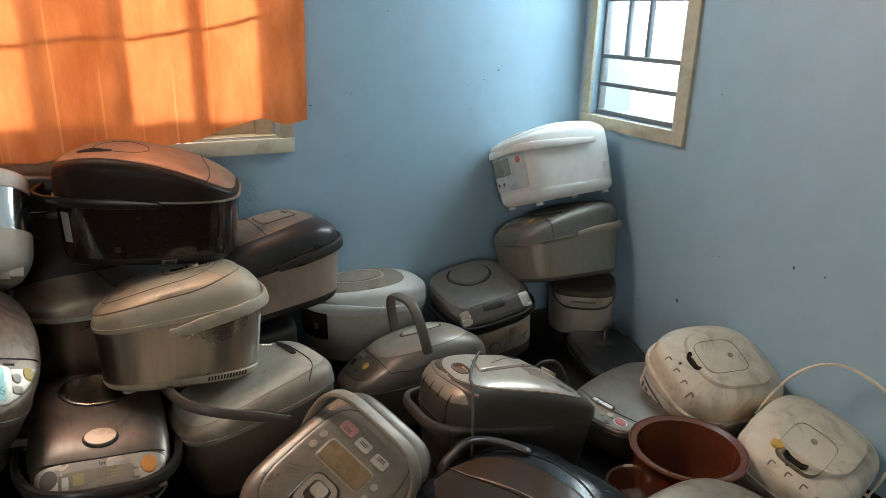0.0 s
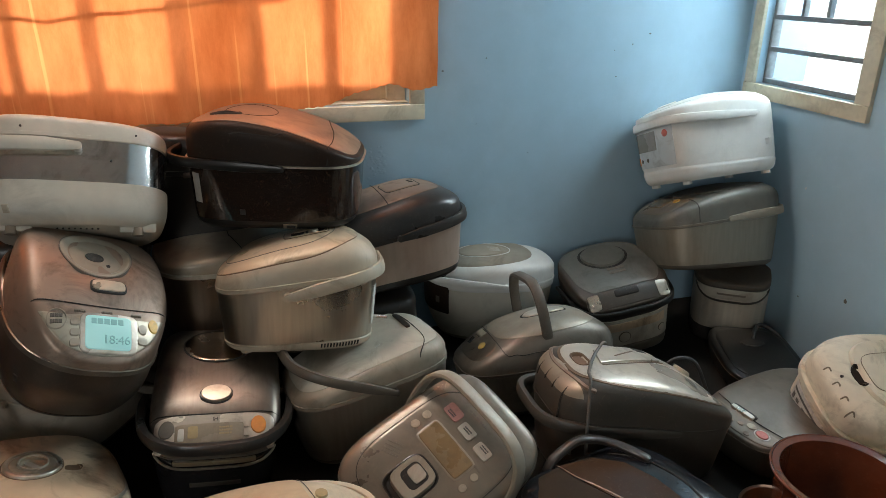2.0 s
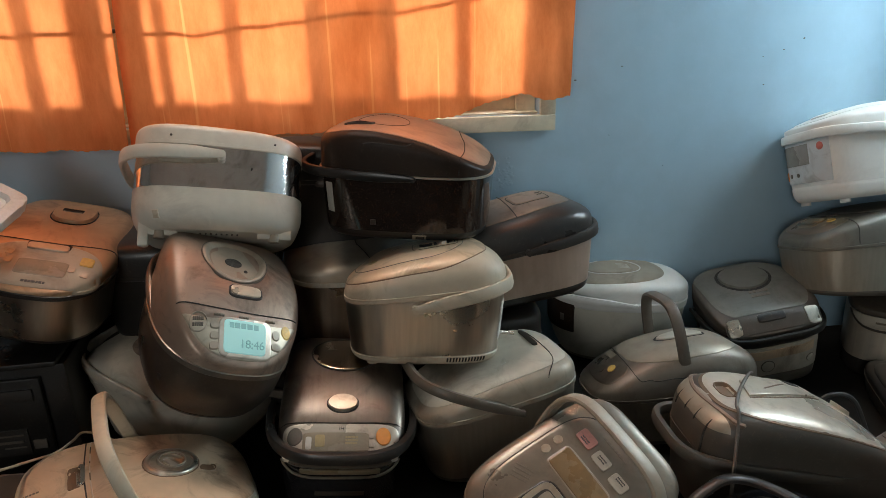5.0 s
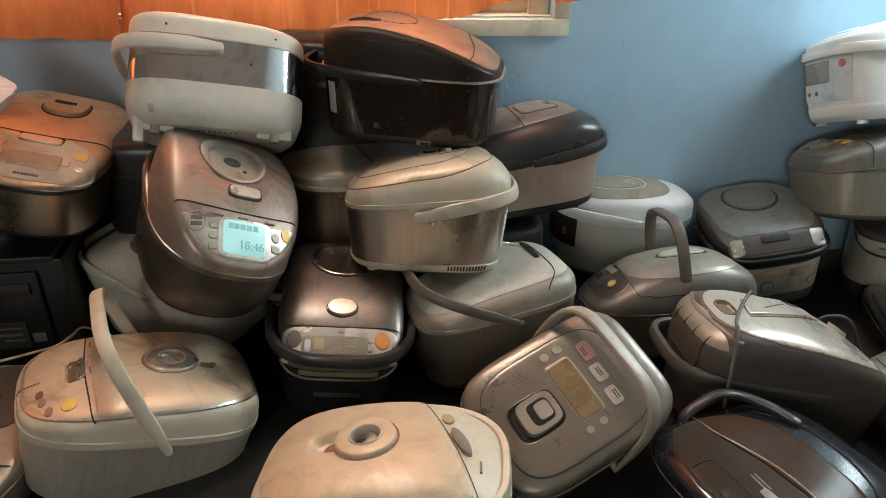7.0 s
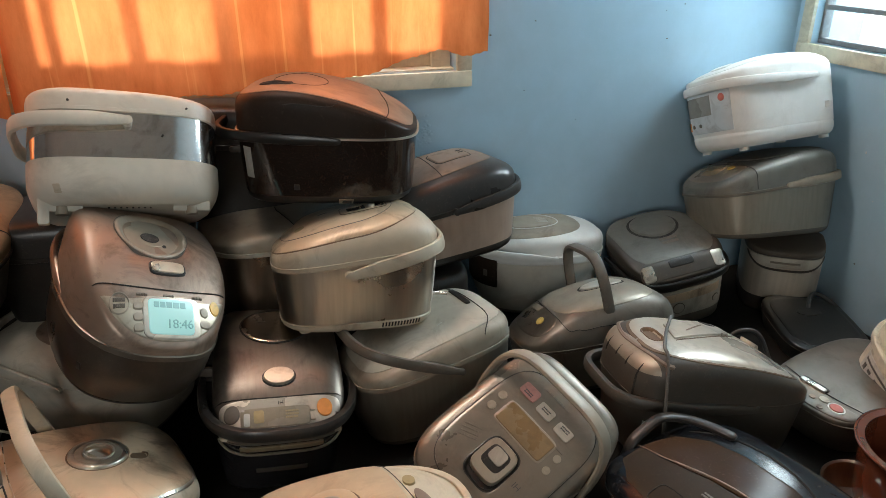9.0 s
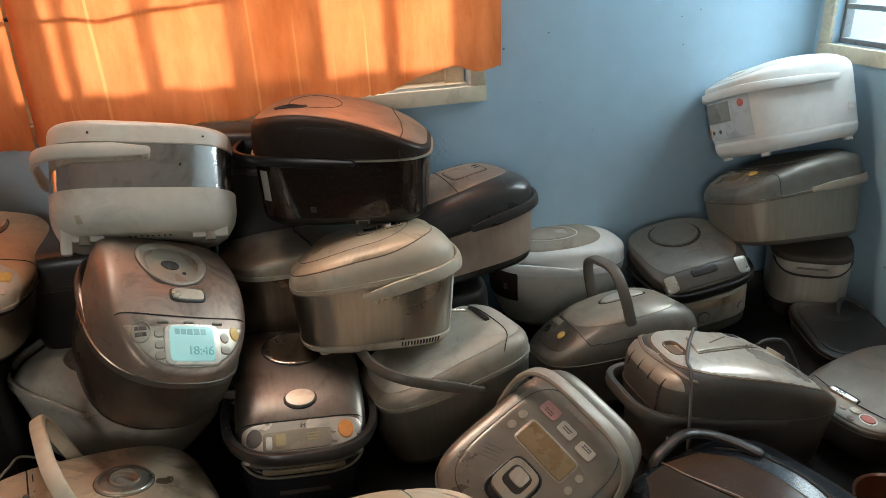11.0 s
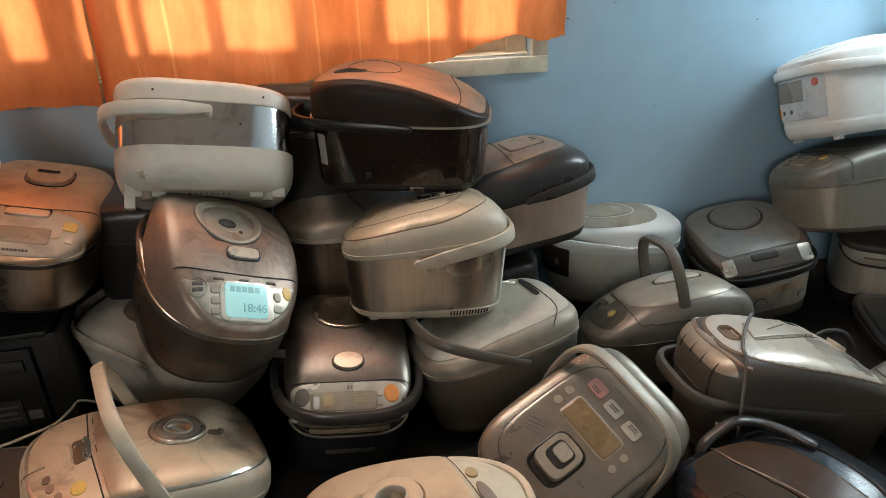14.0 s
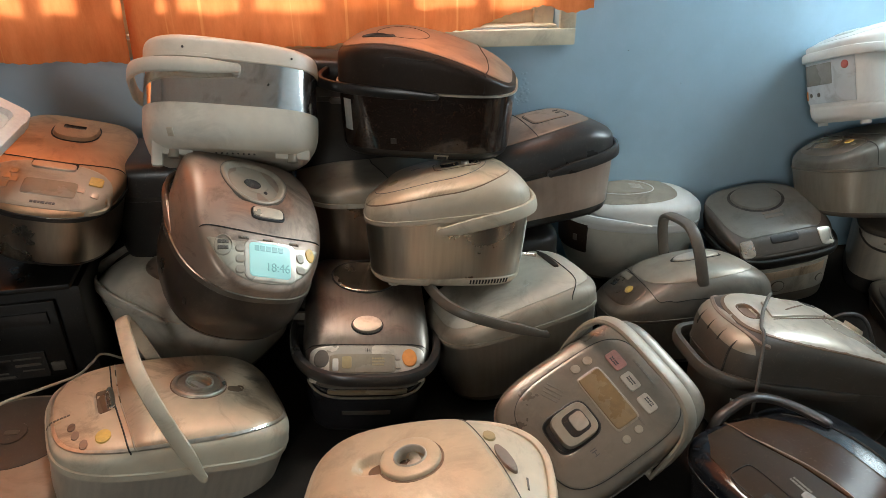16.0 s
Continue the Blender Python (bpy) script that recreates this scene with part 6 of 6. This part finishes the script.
def make_flc():
    f, m = Form(0.26, 0.34, ((-1, 0.115), (1, 0.145)), ((-1, 0.045), (-0.5, 0.06), (0, 0.075), (0.6, 0.08), (1, 0.06)), 3.6, 4.2, 0.38), seat(-0.912, 1.425, 0.221, -0, 0, 6.6)
    c = Cooker(f, m, "dark rice cooker with a steel band under a foam lid",
               [(0, 0.1, BLACK, "base_ring", 0), (0.1, 0.9, STEEL, "body", 0), (0.9, 1.0, CHAR, "rim", 0.002)], CHAR)
    c.plate("top_panel", oval(0, 0.0, 0.8, 0.8, 40, 3), GREY, 0.002)


for make in (make_beige, make_dark, make_bc, make_wcap, make_lcd, make_ih, make_gr, make_pan, make_f17, make_stump, make_cream, make_bk2,
             make_white, make_grey, make_small, make_nat, make_fl, make_fc, make_wr, make_wr2, make_blk, make_wl, make_gb,
             make_rose, make_dk3, make_bl, make_flg, make_flc):
    make()
make_under("dark rice cooker at the bottom of the heap", seat(0.22, 1.535, 0.0, 0, 0, -85), 0.225)
make_under("grey-lidded dark rice cooker wedged in behind the others", seat(-0.06, 1.515, 0.0, 0, 0, -70), 0.175)
# two guessed cookers: they darken the gap at the wall, the upper carries a cream one
make_under("small dark rice cooker on the floor, added to darken the wall gap", seat(-0.43, 1.57, 0.0, 0, 0, 90), 0.20, 0.20, 0.34)
make_under("dark rice cooker added to darken a gap and carry a cream one", seat(-0.365, 1.56, 0.20, 0, 0, 92), 0.215, 0.22, 0.36)
# made-up dark cooker that stands for the shade in this gap
make_under("dark rice cooker added as shade between a cream and a brown one", seat(-0.075, 1.61, 0.345, 0, 0, 88), 0.24, 0.13, 0.28)


# ---- other things among them ----
def turned(profile, n=48):
    return loft([[(r * math.cos(2 * math.pi * i / n), r * math.sin(2 * math.pi * i / n), z) for i in range(n)] for r, z in profile])


def make_pot():
    root = new("inner_pot")
    root.matrix_world = pose(0.940, 0.768, 0.004)
    tagged(root, label="empty brown glazed inner pot standing open", category="pot")
    outer = [(0.070, 0.0), (0.080, 0.004), (0.090, 0.03), (0.095, 0.08), (0.097, 0.128), (0.105, 0.133), (0.107, 0.137), (0.104, 0.140)]
    inner = [(0.093, 0.137), (0.0915, 0.08), (0.086, 0.03), (0.074, 0.010), (0.02, 0.008)]
    part("pot_wall", turned(outer + inner), CLAY, root)
    rim = [(0.107 * math.cos(2 * math.pi * i / 48), 0.107 * math.sin(2 * math.pi * i / 48), 0.1385) for i in range(49)]
    part("rim", sweep(rim, 0.004, 0.004, sides=8, square=2, ends=1.0), CLAY, root, "worn shiny rim")
    bowl = new("metal_bowl")
    bowl.matrix_world = pose(0.862, 0.80, 0.0, 0, 0, 0) @ Matrix.Scale(0.72, 4)
    tagged(bowl, label="grey metal bowl half hidden behind the brown pot", category="bowl")
    part("bowl_wall", turned([(0.05, 0.0), (0.07, 0.02), (0.082, 0.06), (0.085, 0.083), (0.088, 0.085), (0.086, 0.087), (0.081, 0.083), (0.078, 0.06), (0.065, 0.022), (0.02, 0.006)]), STEEL, bowl)


def make_silver():
    f, m = Form(0.25, 0.34, ((-1, 0.11), (1, 0.13)), ((-1, 0.03), (0, 0.055), (1, 0.05)), 3.4, 3.8, 0.42), seat(0.80, 0.56, 0.0, 0, 0, 100)
    c = Cooker(f, m, "pale silver rice cooker behind the glossy black one",
               [(0, 0.1, GREY_LIGHT, "base_ring", 0), (0.1, 0.93, SILVER, "body", 0), (0.93, 1.0, GREY_LIGHT, "rim", 0.002)], SILVER)
    c.plate("vent_cover", oval(0, 0.1, 0.3, 0.2, 30, 3), SILVER, 0.005)
    c.plate("steam_vent", rrect(0, 0.05, 0.14, 0.05), GAP, 0.0062)


def make_oven():
    root = new("toaster_oven")
    root.matrix_world = pose(-0.675, 1.44, 0.0, 0, 0, 4)
    tagged(root, label="dusty black oven with warning labels, a cooker on top", category="oven")
    part("cabinet", block(-0.20, -0.13, 0.012, 0.11, 0.15, 0.235, bevel=0.008), BLACK, root)
    part("top_tray", block(-0.17, -0.145, 0.236, 0.10, 0.14, 0.248, bevel=0.004), BLACK, root)
    part("front_frame", block(-0.185, -0.142, 0.05, 0.065, -0.130, 0.215, bevel=0.004), BLACK, root)
    part("vent_strip", block(-0.14, -0.148, 0.17, 0.05, -0.141, 0.195, bevel=0.002), CHAR, root)
    s = part("warning_label", block(-0.095, -0.1455, 0.055, 0.025, -0.1415, 0.110), CHAR, root)
    for x0, z0, x1, z1 in ((-0.085, 0.098, -0.035, 0.101), (-0.03, 0.098, 0.018, 0.101), (-0.03, 0.083, 0.015, 0.088), (-0.085, 0.070, -0.045, 0.0725), (-0.02, 0.072, 0.018, 0.0745), (-0.07, 0.060, -0.035, 0.0645)):
        part("print_bar", block(x0, -0.1475, z0, x1, -0.1458, z1), GREY, s, smooth=False)
    part("screw", sweep([(-0.04, -0.14, 0.148), (-0.04, -0.148, 0.148)], 0.008, 0.008, sides=10, square=2), CHROME, root)
    part("badge", block(0.03, -0.146, 0.065, 0.055, -0.1415, 0.085, bevel=0.003), GREY, root)
    for x in (-0.17, 0.05):
        for y in (-0.1, 0.12):
            part("foot", block(x - 0.015, y - 0.015, 0, x + 0.015, y + 0.015, 0.014), BLACK, root)


def make_foam():
    """A packing lid of foam with a sunk field, leaning on a cooker."""
    root = new("foam_lid")
    x, y, z = Vector((0.86, -0.05, -0.51)), Vector((0.22, 0.946, 0.242)), Vector((0.47, -0.32, 0.825))
    m = Matrix((x.normalized(), y.normalized(), z.normalized())).transposed().to_4x4()
    w, d, h = 0.080, 0.122, 0.026
    m.translation = Vector((-0.579, 1.392, 0.537)) - x * w - y * d - z * h
    root.matrix_world = m
    tagged(root, label="white foam packing lid with sunk field, leaning, chipped edges", category="foam lid")
    rng = random.Random(4)
    prof = [((w, d), 0.0), ((w, d), h), ((w - 0.020, d - 0.020), h), ((w - 0.024, d - 0.024), h - 0.010), ((w - 0.040, d - 0.055), h - 0.012)]
    rings = []
    for (a, b), z in prof:
        ring = []
        for i in range(64):
            t = 2 * math.pi * i / 64
            x = a * math.copysign(abs(math.cos(t)) ** 0.16, math.cos(t))
            y = b * math.copysign(abs(math.sin(t)) ** 0.16, math.sin(t))
            ring.append((x + rng.uniform(-1, 1) * 0.0009, y + rng.uniform(-1, 1) * 0.0009, z + rng.uniform(-1, 1) * 0.0006))
        rings.append(ring)
    part("foam_rim", loft(rings[:4], cap1=False), FOAM, root)
    part("sunk_field", loft(rings[3:], cap0=False), FOAM, root)


def cord(name, pts, mat, label, w=0.006):
    return tagged(part(name, sweep(smooth_path(pts), w, w, sides=8, square=2), mat), label=label, category="cord", group="cords among the cookers")


make_pot()
make_silver()
make_oven()
make_foam()
cord("power_cord", [(-0.74, 0.86, 0.15), (-0.66, 0.985, 0.172), (-0.61, 1.07, 0.170), (-0.565, 1.12, 0.158), (-0.548, 1.20, 0.120), (-0.55, 1.27, 0.095), (-0.542, 1.312, 0.085), (-0.50, 1.35, 0.03)], CORD_CREAM, "cream power cord lying across a low cooker", 0.0048)
cord("power_cord", [(1.20, 1.28, 0.01), (1.22, 1.33, 0.06), (1.26, 1.36, 0.075), (1.29, 1.33, 0.06), (1.30, 1.27, 0.03), (1.28, 1.22, 0.008)], CORD_DARK, "coiled black cord by the side wall", 0.010)
cord("power_cord", [(0.87, 1.19, 0.10), (0.90, 1.18, 0.13), (0.94, 1.17, 0.12), (0.96, 1.14, 0.06), (0.97, 1.10, 0.01)], CORD_DARK, "black cord hanging behind a grey cooker", 0.009)


def make_plug():
    root = new("mains_plug")
    root.matrix_world = pose(-0.735, 1.245, 0.10, 60, 0, 10)
    tagged(root, label="white mains plug with two pins lying loose", category="plug")
    part("plug_body", sweep([(0, 0, 0), (0, 0, 0.012), (0, 0, 0.028)], 0.026, 0.016, axis=(1, 0, 0), sides=16), GREY_LIGHT, root)
    for x in (-0.006, 0.006):
        part("pin", block(x - 0.0008, -0.003, 0.027, x + 0.0008, 0.003, 0.044), CHROME, root)
    part("cord_stub", sweep([(0, 0, 0.002), (0, 0.002, -0.015), (0.01, 0.01, -0.04)], 0.006, 0.006, sides=8, square=2), CORD, root)


make_plug()
